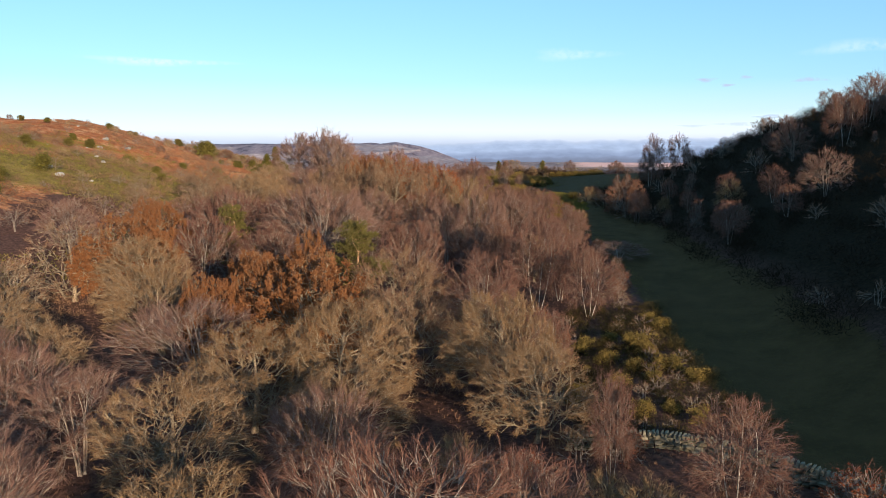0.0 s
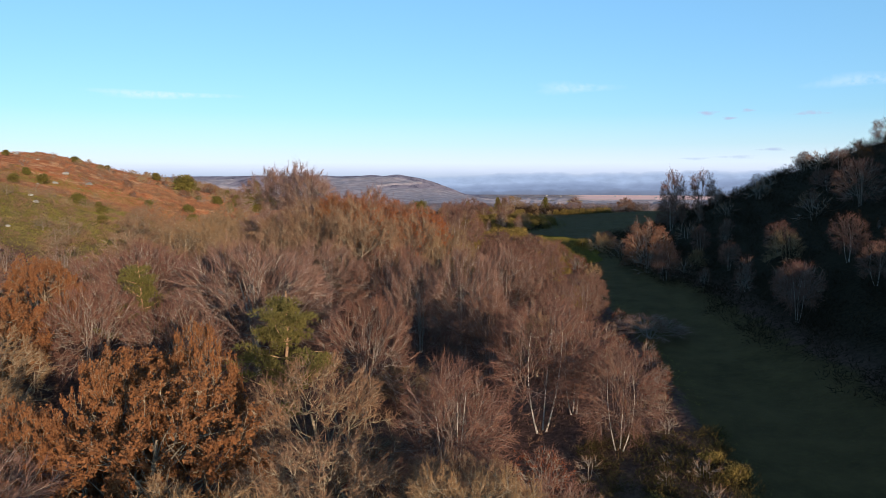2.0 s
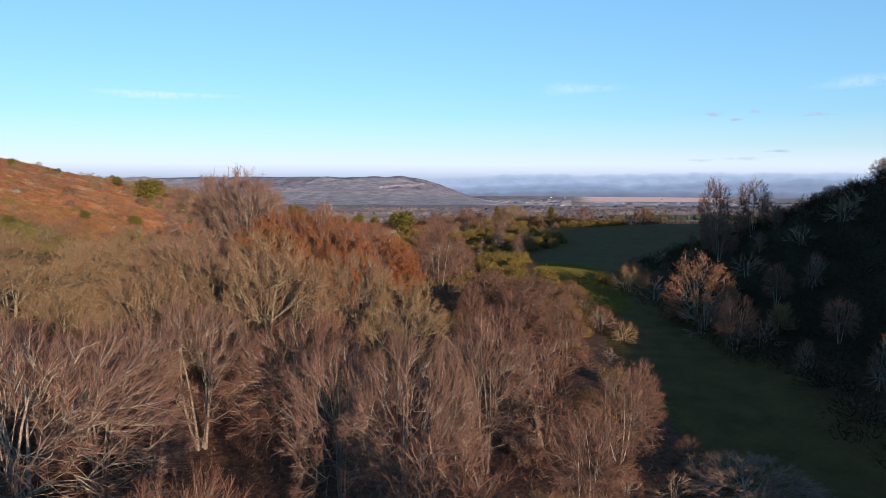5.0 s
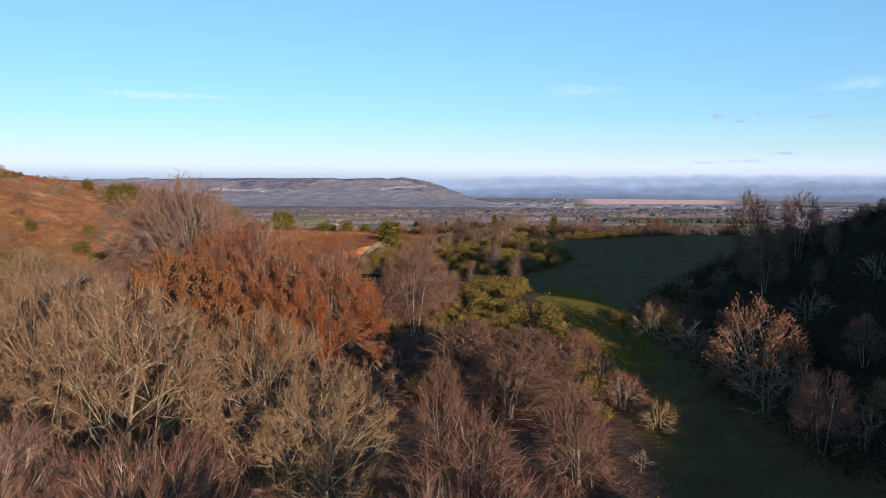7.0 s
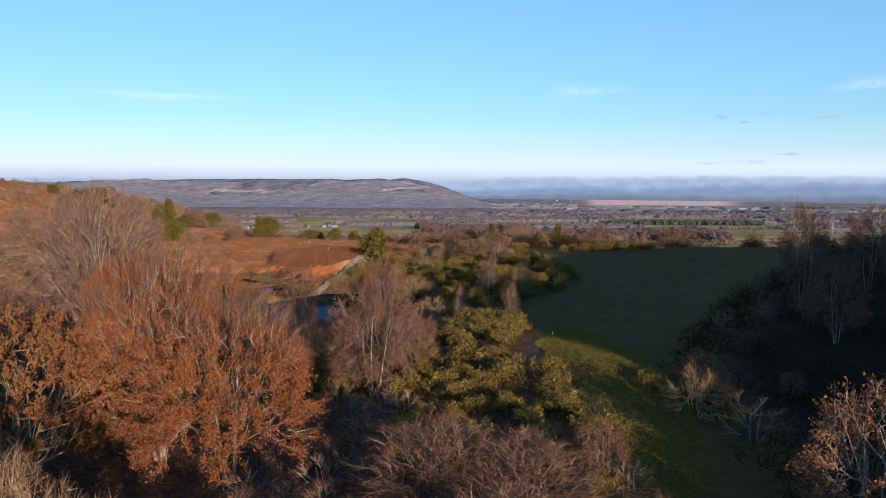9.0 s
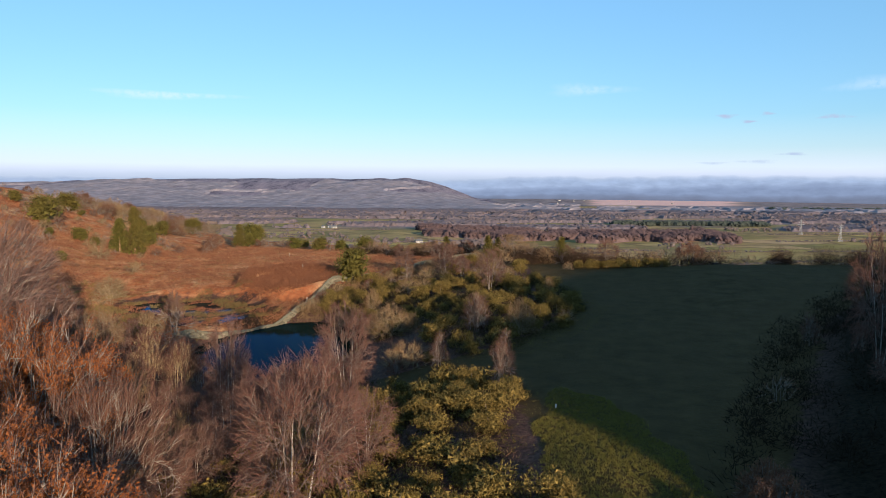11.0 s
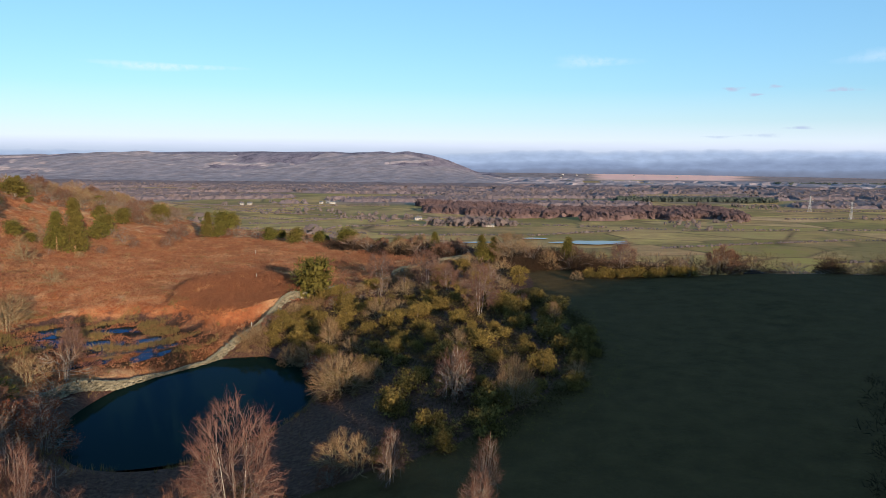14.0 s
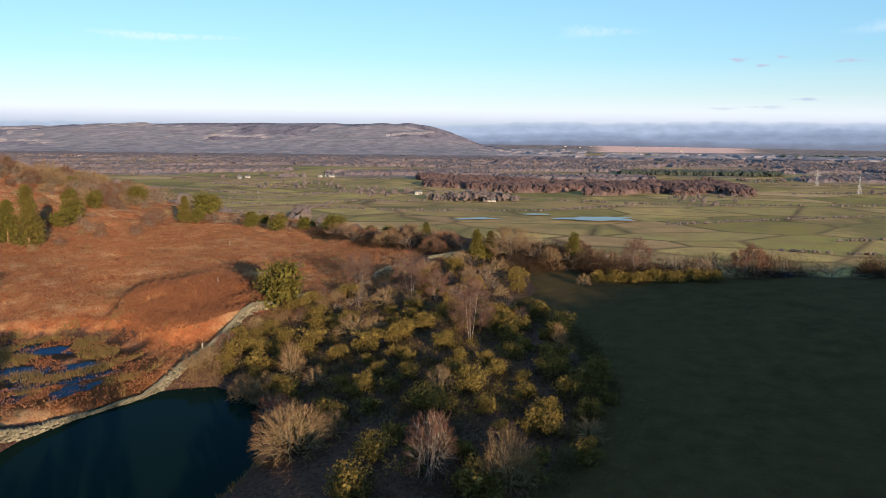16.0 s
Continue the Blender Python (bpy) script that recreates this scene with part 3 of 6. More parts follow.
def pine(seed, tall, wide, layers, leaf="pine_green"):
    """A pine with a bare pale stem and flat pads of needles on long limbs."""
    def make():
        rng = np.random.default_rng(seed)
        verts, faces, tris = [], [], []
        trunk = bough(rng, (0, 0, -0.4), (0, 0, 1), tall, 9, 0.04, 0.1)
        tube(verts, faces, trunk, np.linspace(0.2, 0.03, 10), 7)
        for i in range(layers):
            f = 0.3 + 0.68 * (i + rng.uniform(0, 0.7)) / layers
            k = min(int(f * 9), 8)
            reach = wide * 0.5 * (1.2 - f) * 1.35 * rng.uniform(0.55, 1.2)
            turn = 2.4 * i + rng.uniform(-0.4, 0.4)
            limb = bough(rng, trunk[k], (math.cos(turn), math.sin(turn), 0.25), reach, 5, 0.12, 0.04)
            tube(verts, faces, limb, np.linspace(0.05, 0.012, 6), 4)
            for j in range(5):
                c = limb[1 + j] + rng.normal(0, 0.2, 3)
                s = np.array([0.72, 0.72, 0.22]) * rng.uniform(0.7, 1.25)
                d = unit(rng.normal(0, 1, (46, 3)) + [0, 0, 0.4])
                p = np.repeat(c + d * s * rng.uniform(0.4, 1.0, (46, 1)), 4, 0)
                ways = np.repeat(d, 4, 0) + rng.normal(0, 0.6, p.shape) + [0, 0, 0.4]
                tris.append(slivers(rng, p, ways, rng.uniform(0.16, 0.34, len(p)), 0.05))
        return [("trunk", mesh("trunk", verts, faces, MAT["pine_bark"], True)), ("crown", triangles("crown", np.concatenate(tris), MAT[leaf]))]
    return make


OAK = dict(tall=12, wide=14.5, stems=1, trunk_radius=0.34, limbs=22, forks=6, sprays=16, twigs=9, twig_length=0.85, twig_width=0.036, fork_height=0.46, low=-0.55, stout=0.95, gnarl=0.7)
FAN = dict(tall=12, wide=14.5, stems=4, trunk_radius=0.30, limbs=26, forks=5, sprays=14, twigs=9, twig_length=1.25, twig_width=0.034, fork_height=0.40, low=-0.45, blow=0.10, stout=0.85)
BIRCH = dict(tall=11, wide=8.6, stems=3, trunk_radius=0.13, limbs=24, forks=5, sprays=9, twigs=8, twig_length=1.1, twig_width=0.030, fork_height=0.52, low=-0.7, inner=0.1, blow=0.03, spread=0.17, stout=0.8, gnarl=0.6)
SHRUB = dict(tall=4, wide=4.6, stems=4, trunk_radius=0.10, limbs=18, forks=4, sprays=6, twigs=6, twig_length=0.75, twig_width=0.030, fork_height=0.15, low=-0.25, stout=0.7)
POLES = dict(tall=10, wide=5.0, stems=5, trunk_radius=0.20, limbs=22, forks=5, sprays=9, twigs=7, twig_length=1.0, twig_width=0.034, fork_height=0.26, low=-0.4, inner=0.1, spread=0.16, stout=0.8, gnarl=0.55)
PLUME = dict(tall=6, wide=2.6, stems=3, trunk_radius=0.09, limbs=18, forks=4, sprays=6, twigs=6, twig_length=0.8, twig_width=0.028, fork_height=0.2, low=-0.2, inner=0.1, blow=0.02, stout=0.6)
for i in range(3):
    tree_kind(f"oak{i}", "oak_tree", "bare spreading oak with pale olive-grey boughs in the wood", "tree", bare(10 + i, "oak_bark", "oak_twigs", **OAK))
    tree_kind(f"tan{i}", "oak_tree", "bare oak with sunlit yellowish-tan twigs in the wood", "tree", bare(20 + i, "oak_bark", "tan_twigs", **OAK))
    tree_kind(f"fan{i}", "beech_tree", "bare many-stemmed beech with a purplish-brown fan of twigs", "tree", bare(30 + i, "grey_bark", "beech_twigs", **FAN))
    tree_kind(f"birch{i}", "birch_tree", "bare silver birch with white stems and reddish-brown twigs", "tree", bare(40 + i, "birch_bark", "birch_twigs", **BIRCH))
    tree_kind(f"shrub{i}", "bare_shrub", "bare rounded shrub with a mass of pale tan twigs", "shrub", bare(50 + i, "tan_bark", "tan_twigs", **SHRUB))
for i in range(2):
    tree_kind(f"red{i}", "beech_tree", "bare beech with a dense dome of dark reddish-brown twigs", "tree", bare(36 + i, "grey_bark", "birch_twigs", **FAN))
    tree_kind(f"rust{i}", "beech_tree", "beech holding rust-orange dead leaves under bare upper boughs", "tree", bare(60 + i, "grey_bark", "birch_twigs", "rust_leaves", 42000, 0.095, 0.86, **{**FAN, "twigs": 5, "low": -0.3}))
    tree_kind(f"rustoak{i}", "oak_tree", "oak still clothed in orange-brown dead leaves", "tree", bare(65 + i, "oak_bark", "oak_twigs", "gold_leaves", 30000, 0.14, **{**OAK, "twigs": 3, "ragged": 0.28, "sprays": 8}))
    tree_kind(f"redshrub{i}", "beech_sapling", "small sapling with coppery red dead leaves", "shrub", bare(70 + i, "grey_bark", "birch_twigs", "red_leaves", 1500, 0.09, **{**SHRUB, "twigs": 3}))
    tree_kind(f"brown{i}", "beech_sapling", "rounded young beech with dull orange-brown leaves", "tree", bare(72 + i, "grey_bark", "birch_twigs", "dull_leaves", 5200, 0.10, **{**SHRUB, "tall": 6, "wide": 6.0, "twigs": 5, "limbs": 24}))
    tree_kind(f"poles{i}", "alder_clump", "clump of slender bare stems with fine brown twigs", "tree", bare(75 + i, "birch_limb", "birch_twigs", **POLES))
    tree_kind(f"ochre{i}", "willow_clump", "clump of yellowish slender stems with reddish twigs", "tree", bare(77 + i, "tan_bark", "birch_twigs", **POLES))
    tree_kind(f"plume{i}", "young_birch", "slim young birch with a dense plume of dark red twigs", "tree", bare(80 + i, "grey_bark", "birch_twigs", **PLUME))
    tree_kind(f"pale{i}", "willow_shrub", "upright shrub of pale straw-coloured bare stems", "shrub", bare(83 + i, "tan_bark", "tan_twigs", **{**PLUME, "tall": 4, "wide": 2.4}))
    tree_kind(f"pine{i}", "pine_tree", "young pine with yellowish-green pads of needles", "tree", pine(90 + i, 9, 7.5, 22))
    tree_kind(f"holly{i}", "holly_bush", "dense dark green rounded holly bush", "bush", tufty(95 + i, 6, 5, 26, 40, 3, 0.36, 0.13, "holly_green", "grey_bark"))
    tree_kind(f"conifer{i}", "juniper_tree", "dense green pointed juniper on the bracken slope", "tree", tufty(98 + i, 8, 5.0, 40, 60, 3, 0.35, 0.09, "holly_green", "pine_bark", taper=0.75))
    tree_kind(f"scrub{i}", "hawthorn_bush", "low bare hawthorn bush with dull brown twigs", "bush", bare(86 + i, "grey_bark", "oak_twigs", **{**SHRUB, "limbs": 8, "forks": 3, "sprays": 5, "twigs": 5, "twig_width": 0.042}))
for i in range(2):
    tree_kind(f"dome{i}", "willow_shrub", "broad bare willow with a dense dome of tan twigs", "shrub", bare(130 + i, "tan_bark", "tan_twigs", tall=5, wide=8, stems=6, trunk_radius=0.13, limbs=34, forks=5, sprays=6, twigs=8, twig_length=0.75, twig_width=0.026, fork_height=0.12, low=-0.1, blow=0.02))
    tree_kind(f"bough{i}", "oak_tree", "bare brown tree on the far hillside", "tree", bare(120 + i, "oak_bark", "oak_twigs", **{**OAK, "limbs": 16, "forks": 5, "sprays": 6, "twigs": 5, "twig_width": 0.075}))
    tree_kind(f"warm{i}", "beech_tree", "bare reddish-brown tree on the far hillside", "tree", bare(124 + i, "grey_bark", "birch_twigs", **{**FAN, "limbs": 18, "forks": 4, "sprays": 6, "twigs": 5, "twig_width": 0.075}))
for i in range(4):
    tree_kind(f"gorse{i}", "gorse_bush", "spiny olive-green gorse bush with yellowish tips", "bush", tufty(110 + i, 2.2, 3.6, 36, 17, 4, 0.20, 0.052, "gorse_green", "oak_bark", upright=0.9))


def thicket(rng, xy, size, tall, blades, width):
    """Close-grown low bushes as one crowd of twigs reaching to the ground."""
    xy = np.asarray(xy)
    n = len(xy)
    base = np.c_[xy, height(xy[:, 0], xy[:, 1])]
    s = size * rng.uniform(0.6, 1.4, n)
    d = unit(rng.normal(0, 1, (n, blades, 3)))
    d[..., 2] = np.abs(d[..., 2])
    r = rng.uniform(0, 1, (n, blades, 1)) ** 0.35 * 0.85
    shape = np.stack([s * 0.55, s * 0.55, s * tall * 1.1], -1)[:, None]
    starts = (base[:, None] + d * r * shape).reshape(-1, 3)
    ways = (d + rng.normal(0, 0.7, d.shape) + [0, 0, 0.2]).reshape(-1, 3)
    return slivers(rng, starts, ways, np.repeat(s, blades) * rng.uniform(0.10, 0.2, n * blades), width)

# ---- ground ----
def spaced(low, high, fine, far_low, far_high, growth=1.13):
    """Even steps between low and high, then ever longer ones."""
    a = list(np.arange(low, high + fine, fine))
    d = fine
    while a[-1] < far_high:
        d = min(d * growth, 130)
        a.append(a[-1] + d)
    d = fine
    while a[0] > far_low:
        d = min(d * growth, 130)
        a.insert(0, a[0] - d)
    return np.array(a)


def pasture_edge(y):
    return np.interp(y, [-50, 40, 70, 100, 150, 165, 176, 183, 190, 205, 214, 219, 227, 231, 245, 265, 285, 300, 330, 400], [24, 24, 22, 25, 25, 27, 27, 26, 23.5, 23.0, 23, 13, 12, 24, 34, 41, 41, 35, 34, 40])


def bracken_share(x, y):
    """How far the ground is bracken: the heath behind the wall, both hillsides."""
    heath = step((-x + np.interp(y, [200, 262, 280, 300, 318, 340, 420], [-48, -25, -13, -8, 3, 14, 24])) / 4) * step((y - 248) / 16)
    slope = step((-x - 60) / 30) * (0.72 - 0.46 * step((rough(x, y, 26, 8.0) + 0.15) * 3) * step((270 - y) / 30)) * step((y - 60) / 60)
    right = step((x - np.interp(y, [-100, 0, 60, 140, 190, 230, 270, 330], [26, 31, 38, 44, 47, 66, 100, 150])) / 7) * 0.2
    wet = step((1.5 - ((x + 37) / 15) ** 2 - ((y - 285) / 11) ** 2) / 0.5)
    return np.maximum(np.maximum(heath * (1 - 0.62 * wet), slope), right)


xs, ys = spaced(-130, 130, 1.7, -4700, 4700), spaced(-30, 480, 1.7, -2500, 4720)
gx, gy = np.meshgrid(xs, ys)
gz = height(gx, gy)
nx, ny = len(xs), len(ys)
idx = np.arange(nx * ny).reshape(ny, nx)
quads = np.stack([idx[:-1, :-1], idx[:-1, 1:], idx[1:, 1:], idx[1:, :-1]], -1).reshape(-1, 4)
me = bpy.data.meshes.new("ground")
me.from_pydata(np.stack([gx, gy, gz], -1).reshape(-1, 3).tolist(), [], quads.tolist())
me.shade_smooth()
zone = me.color_attributes.new("zone", "FLOAT_COLOR", "POINT")
edge_line = np.interp(gx, [-600, -150, -60, -20, 20, 60, 120, 300], [560, 500, 455, 425, 372, 338, 325, 300])
in_plain = step((gy - edge_line - 70) / 120)
turf = step((gx - pasture_edge(gy) + 5 * step((gy - 205) / 10) * step((312 - gy) / 8)) / 4 + 0.5) * step((gy - 5) / 10)
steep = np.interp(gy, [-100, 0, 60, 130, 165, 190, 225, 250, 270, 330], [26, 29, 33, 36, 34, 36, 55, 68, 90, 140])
turf = turf * (1 - 0.85 * step((gx - steep) / 8))
turf = np.maximum(turf, 0.75 * step((-gx - 48) / 30) * step((rough(gx, gy, 26, 8.0) + 0.15) * 3) * (gy < 260))
peat = step((gy - 3300) / 200) * step((gx - 0.165 * gy) / 60) * step((0.375 * gy - gx) / 60)
zone.data.foreach_set("color", np.stack([turf, bracken_share(gx, gy), in_plain, peat], -1).astype(np.float32).ravel())
# heathy hill ground darkened to stand for its shade; marsh ground as wet peat
shade_and_peat = me.attributes.new("shade_and_peat", "FLOAT", "POINT")
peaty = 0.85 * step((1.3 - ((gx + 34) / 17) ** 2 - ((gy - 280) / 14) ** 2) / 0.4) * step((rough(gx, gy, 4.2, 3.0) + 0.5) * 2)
shade_and_peat.data.foreach_set("value", np.maximum(peaty, step((gx - steep - 2) / 7) * (1 - in_plain) * (gy < 330)).astype(np.float32).ravel())
moor = me.attributes.new("moor", "FLOAT", "POINT")
moor.data.foreach_set("value", (step((-gx - 46) / 24) * step((rough(gx, gy, 26, 8.0) + 0.25) * 3) * step((285 - gy) / 30) * step((gy - 20) / 40)).astype(np.float32).ravel())
woods = me.attributes.new("woods", "FLOAT", "POINT")
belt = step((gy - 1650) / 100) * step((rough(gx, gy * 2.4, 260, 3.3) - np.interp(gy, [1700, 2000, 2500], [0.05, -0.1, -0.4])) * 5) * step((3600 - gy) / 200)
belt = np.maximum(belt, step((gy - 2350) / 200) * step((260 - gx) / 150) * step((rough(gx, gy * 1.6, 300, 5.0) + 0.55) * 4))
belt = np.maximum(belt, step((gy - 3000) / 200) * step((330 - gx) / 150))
# past 3300 m open ground also takes this grey-purple, as painted haze
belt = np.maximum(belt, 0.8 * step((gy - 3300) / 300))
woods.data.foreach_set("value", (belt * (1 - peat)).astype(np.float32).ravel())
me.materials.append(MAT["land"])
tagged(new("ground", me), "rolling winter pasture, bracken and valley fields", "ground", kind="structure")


def flat_water(name, label, cx, cy, z, rx, ry, turn, uneven, seed, mat="water"):
    rng = np.random.default_rng(seed)
    n = 48
    t = np.linspace(0, 2 * math.pi, n, endpoint=False)
    r = 1 + uneven * (np.sin(3 * t + rng.uniform(0, 6)) + np.sin(5 * t + rng.uniform(0, 6)) + 0.7 * np.sin(9 * t + rng.uniform(0, 6)))
    x, y = rx * r * np.cos(t), ry * r * np.sin(t)
    c, s = math.cos(radians(turn)), math.sin(radians(turn))
    verts = [(cx + c * a - s * b, cy + s * a + c * b, z) for a, b in zip(x, y)]
    return tagged(new(name, mesh(name, verts, [tuple(range(n))], MAT[mat])), label, "water", kind="structure")


flat_water("water", "still dark blue pond below the stone wall", POND[0], POND[1], WATER, 22, 16, 66, 0.0, 1)

# ---- trees and bushes that stand out ----
TALL = dict(oak=12.5, tan=12.5, fan=12.8, birch=11.5, shrub=4.3, red=12.8, rust=12.8, rustoak=12.5, redshrub=4.3, brown=6.3, poles=10.5, ochre=10.5, plume=6.4, pale=4.4, pine=9, holly=4.9, conifer=6.6, gorse=2.3, scrub=4.3, bough=12.5, warm=12.8, dome=5.2)
COUNT = dict(oak=3, tan=3, fan=3, birch=3, shrub=3, gorse=4)
STAND = []


def stand(kind, x, y, tall, wider=1.0, room=None, label="", group=""):
    """A plant of that kind and height; which of its shapes comes from the place."""
    n = int(abs(x * 7.3 + y * 3.1)) % COUNT.get(kind, 2)
    scale = tall / TALL[kind]
    STAND.append((x, y, room if room is not None else 0.28 * tall * wider))
    return plant(f"{kind}{n}", x, y, scale, (x * 37 + y * 53) % 360, 0.0, group, label, wider)


WIDE = dict(oak=14.5, tan=14.5, fan=14.5, birch=8.6, red=14.5, rust=14.5, rustoak=14.5, brown=6.0, poles=5.0, ochre=5.0, plume=2.6, pine=7.5, conifer=5.0, holly=5.0, shrub=4.6, scrub=4.6)


def crown(kind, x, y, top, wide, room=None):
    """A tree whose top reaches that height above datum, with a crown so many metres wide."""
    tall = top - float(height(x, y))
    return stand(kind, x, y, tall, wide * TALL[kind] / (tall * WIDE[kind]), room if room is not None else 0.30 * wide)


# top above datum and width of the crown
WOOD_CROWNS = [
    ("pine", -11, 94.5, 4.6, 11.0, 4.5), ("pine", -31.3, 114, 5.0, 7.5), ("fan", -17.5, 110, 8.0, 18.5), ("rustoak", -14.5, 82.5, 3.6, 6.5),
    ("rustoak", -18.5, 77.5, 2.0, 7.0), ("rustoak", -22.5, 73, 0.4, 7.0), ("oak", -5.0, 75.5, 2.6, 11.5), ("tan", -0.8, 101, -4.3, 7.5, 3.4),
    ("red", -4.5, 98.5, 3.6, 9.5), ("oak", -8.5, 136, 11.2, 13.5), ("oak", -1.0, 139, 9.6, 11.0), ("oak", -16, 142, 11.0, 12.5),
    ("fan", 5.5, 112, 6.8, 9.0), ("fan", 0.5, 117, 5.2, 8.5), ("fan", 10.5, 119, 6.2, 8.0), ("poles", 8.2, 105, 3.2, 7.0),
    ("poles", 15, 122, 4.6, 7.0), ("poles", 12, 130, 6.0, 8.0), ("birch", 11.3, 88, 4.3, 9.0), ("birch", 14.4, 90.5, 2.8, 7.5),
    ("fan", 26.5, 111.5, -1.4, 8.5), ("poles", 22.7, 122.6, 2.6, 3.0), ("rust", -2.0, 167, 10.4, 14.0), ("rust", -8.5, 171, 11.6, 12.5),
    ("rustoak", -15.5, 165, 11.2, 12.5, 7.0), ("tan", 3.8, 133, 7.4, 9.5), ("poles", 13, 158, 5.6, 8.0), ("poles", 18, 157, 5.0, 7.5),
    ("poles", 15.5, 151, 4.0, 7.5), ("brown", 38.7, 158, 7.3, 8.6), ("oak", -14, 150, 8.6, 13.0), ("oak", -23, 151, 9.6, 13.5),
    ("oak", -21, 138, 8.0, 13.0), ("rustoak", -44, 116, 5.4, 9.5), ("red", -34.5, 106, 3.8, 11.5), ("fan", -23, 67.5, -0.6, 14.5),
    ("birch", 9.3, 66, -1.6, 5.0), ("brown", 10.2, 68, -3.2, 4.0), ("birch", 6.4, 186, 9.8, 9.0), ("tan", -36, 90, 2.4, 13.0), ("birch", 59.5, 213, 16.4, 6.6), ("birch", 64, 206, 16.2, 6.2),
    ("tan", -30, 78, 0.6, 12.0), ("tan", -7, 52, -2.6, 10.0), ("oak", 4, 70, -1.5, 9.0), ("red", 3.5, 86, -1.4, 8.0),
]
for spec in WOOD_CROWNS:
    crown(*spec)
WOOD_DEEP = [
    ("red", 12, 161, 5.5, 0.9), ("red", -23, 211, 10, 0.8), ("fan", -34, 214, 17.5, 0.85), ("fan", -42, 219, 15.5, 0.9),
    ("fan", -24, 36, 8.0, 0.9), ("rust", -46, 106, 8.0, 0.9), ("fan", -60, 120, 9.0, 0.9), ("birch", 17, 41, 7.2, 1.1), ("birch", 10.5, 44.5, 7.8, 0.5),
    ("redshrub", 10, 77, 4.0, 1.0), ("redshrub", 4.5, 92, 3.2, 1.2), ("scrub", -4, 88, 3.6, 1.3), ("scrub", 1, 93, 3.0, 1.3), ("redshrub", -2, 83, 3.4, 1.2), ("scrub", 6.5, 99, 3.4, 1.2), ("shrub", 34.6, 177.5, 4.0, 1.3), ("rust", -20, 196, 15.5, 0.75), ("red", -5, 181, 13.0, 0.7), ("rust", -13, 187, 14.5, 0.75),
    ("fan", -29, 206, 18.5, 0.75), ("red", -14, 177, 14, 0.7), ("fan", -33, 224, 12, 0.8), ("oak", -52, 165, 10, 1.0),
]
BY_THE_POND = [
    ("birch", 9.9, 193, 6.8, 1.0), ("birch", -5.6, 209, 12.0, 0.5), ("ochre", -14, 219.5, 9.0, 1.0),
    ("ochre", -18.5, 222, 9.0, 1.2), ("birch", 4.8, 217.5, 11.5, 0.7), ("poles", 1.0, 215.2, 7.0, 0.7), ("tan", -29.5, 231, 8.0, 0.8),
    ("tan", -18, 212, 6.5, 1.0), ("redshrub", -28, 243, 4.2, 1.3), ("scrub", -25, 237.5, 4.6, 1.3), ("birch", -31, 246, 5.6, 1.1), ("scrub", -21, 233.5, 4.2, 1.3), ("holly", -34, 251, 3.6, 1.3), ("redshrub", -33, 240, 4.2, 1.2), ("birch", -28, 233, 6.0, 1.1), ("scrub", -16, 231.5, 3.4, 1.3), ("shrub", -37, 246, 3.6, 1.3), ("shrub", -52.7, 285, 5.5, 1.1), ("poles", -33.7, 268.9, 6.6, 1.1), 
    ("plume", 21.5, 213.9, 5.8, 1.0), ("plume", 14.7, 226, 4.7, 1.0), ("scrub", -30.5, 261, 5.4, 1.3), ("shrub", -34, 259, 4.4, 1.3), ("redshrub", -25.5, 246, 3.8, 1.4), ("redshrub", -21.5, 240, 4.2, 1.3), ("scrub", -27.5, 252, 3.6, 1.4), ("redshrub", -40, 258, 3.4, 1.4),
    ("redshrub", -52, 268, 4, 1.3), ("shrub", -44, 266, 3.0, 1.4), ("brown", -47, 252, 5.0, 1.2), ("holly", -43, 246, 4.0, 1.3), ("shrub", 11.6, 229.9, 3.2, 1.2), ("plume", 19.6, 244.3, 6.6, 1.25),
    ("dome", 25.8, 242.3, 5.4, 0.60), ("dome", 6.3, 254.8, 4.8, 1.1), ("pale", 1.0, 277.4, 5.2, 0.9), ("redshrub", 9.4, 227.9, 1.9, 1.0),
    ("shrub", -1.5, 274, 3.4, 1.4), ("dome", -4.5, 275.5, 3.6, 0.8), ("redshrub", 2.0, 266, 3.6, 1.3), ("shrub", 9.5, 231.5, 3.4, 1.3),
]
ROUND_THE_GORSE = [
    ("holly", -6.6, 303.5, 7.6, 1.0), ("birch", 4, 317.2, 6.6, 1.1), ("birch", 13.8, 307.8, 8.0, 1.0), ("birch", 17.9, 306.2, 5.2, 1.0),
    ("shrub", 10.1, 304, 3.4, 1.2), ("shrub", 7.1, 288.8, 3.7, 1.2), ("shrub", 10.2, 288.8, 3.0, 1.2), ("birch", 23.3, 284, 8.6, 0.9),
    ("redshrub", 30.7, 294, 2.2, 1.0), ("pale", 34.4, 280, 3.3, 1.0), ("shrub", 19.9, 264.5, 2.8, 1.1), ("plume", 22.1, 220.8, 5.0, 1.0), ("plume", 20, 246.5, 5.2, 0.9), 
    ("brown", 24, 164, 4.4, 1.0), ("redshrub", 25.7, 153.8, 3.2, 1.1), ("redshrub", 25.9, 156.9, 2.5, 1.0), ("shrub", 27.4, 148.9, 2.4, 1.1),
]
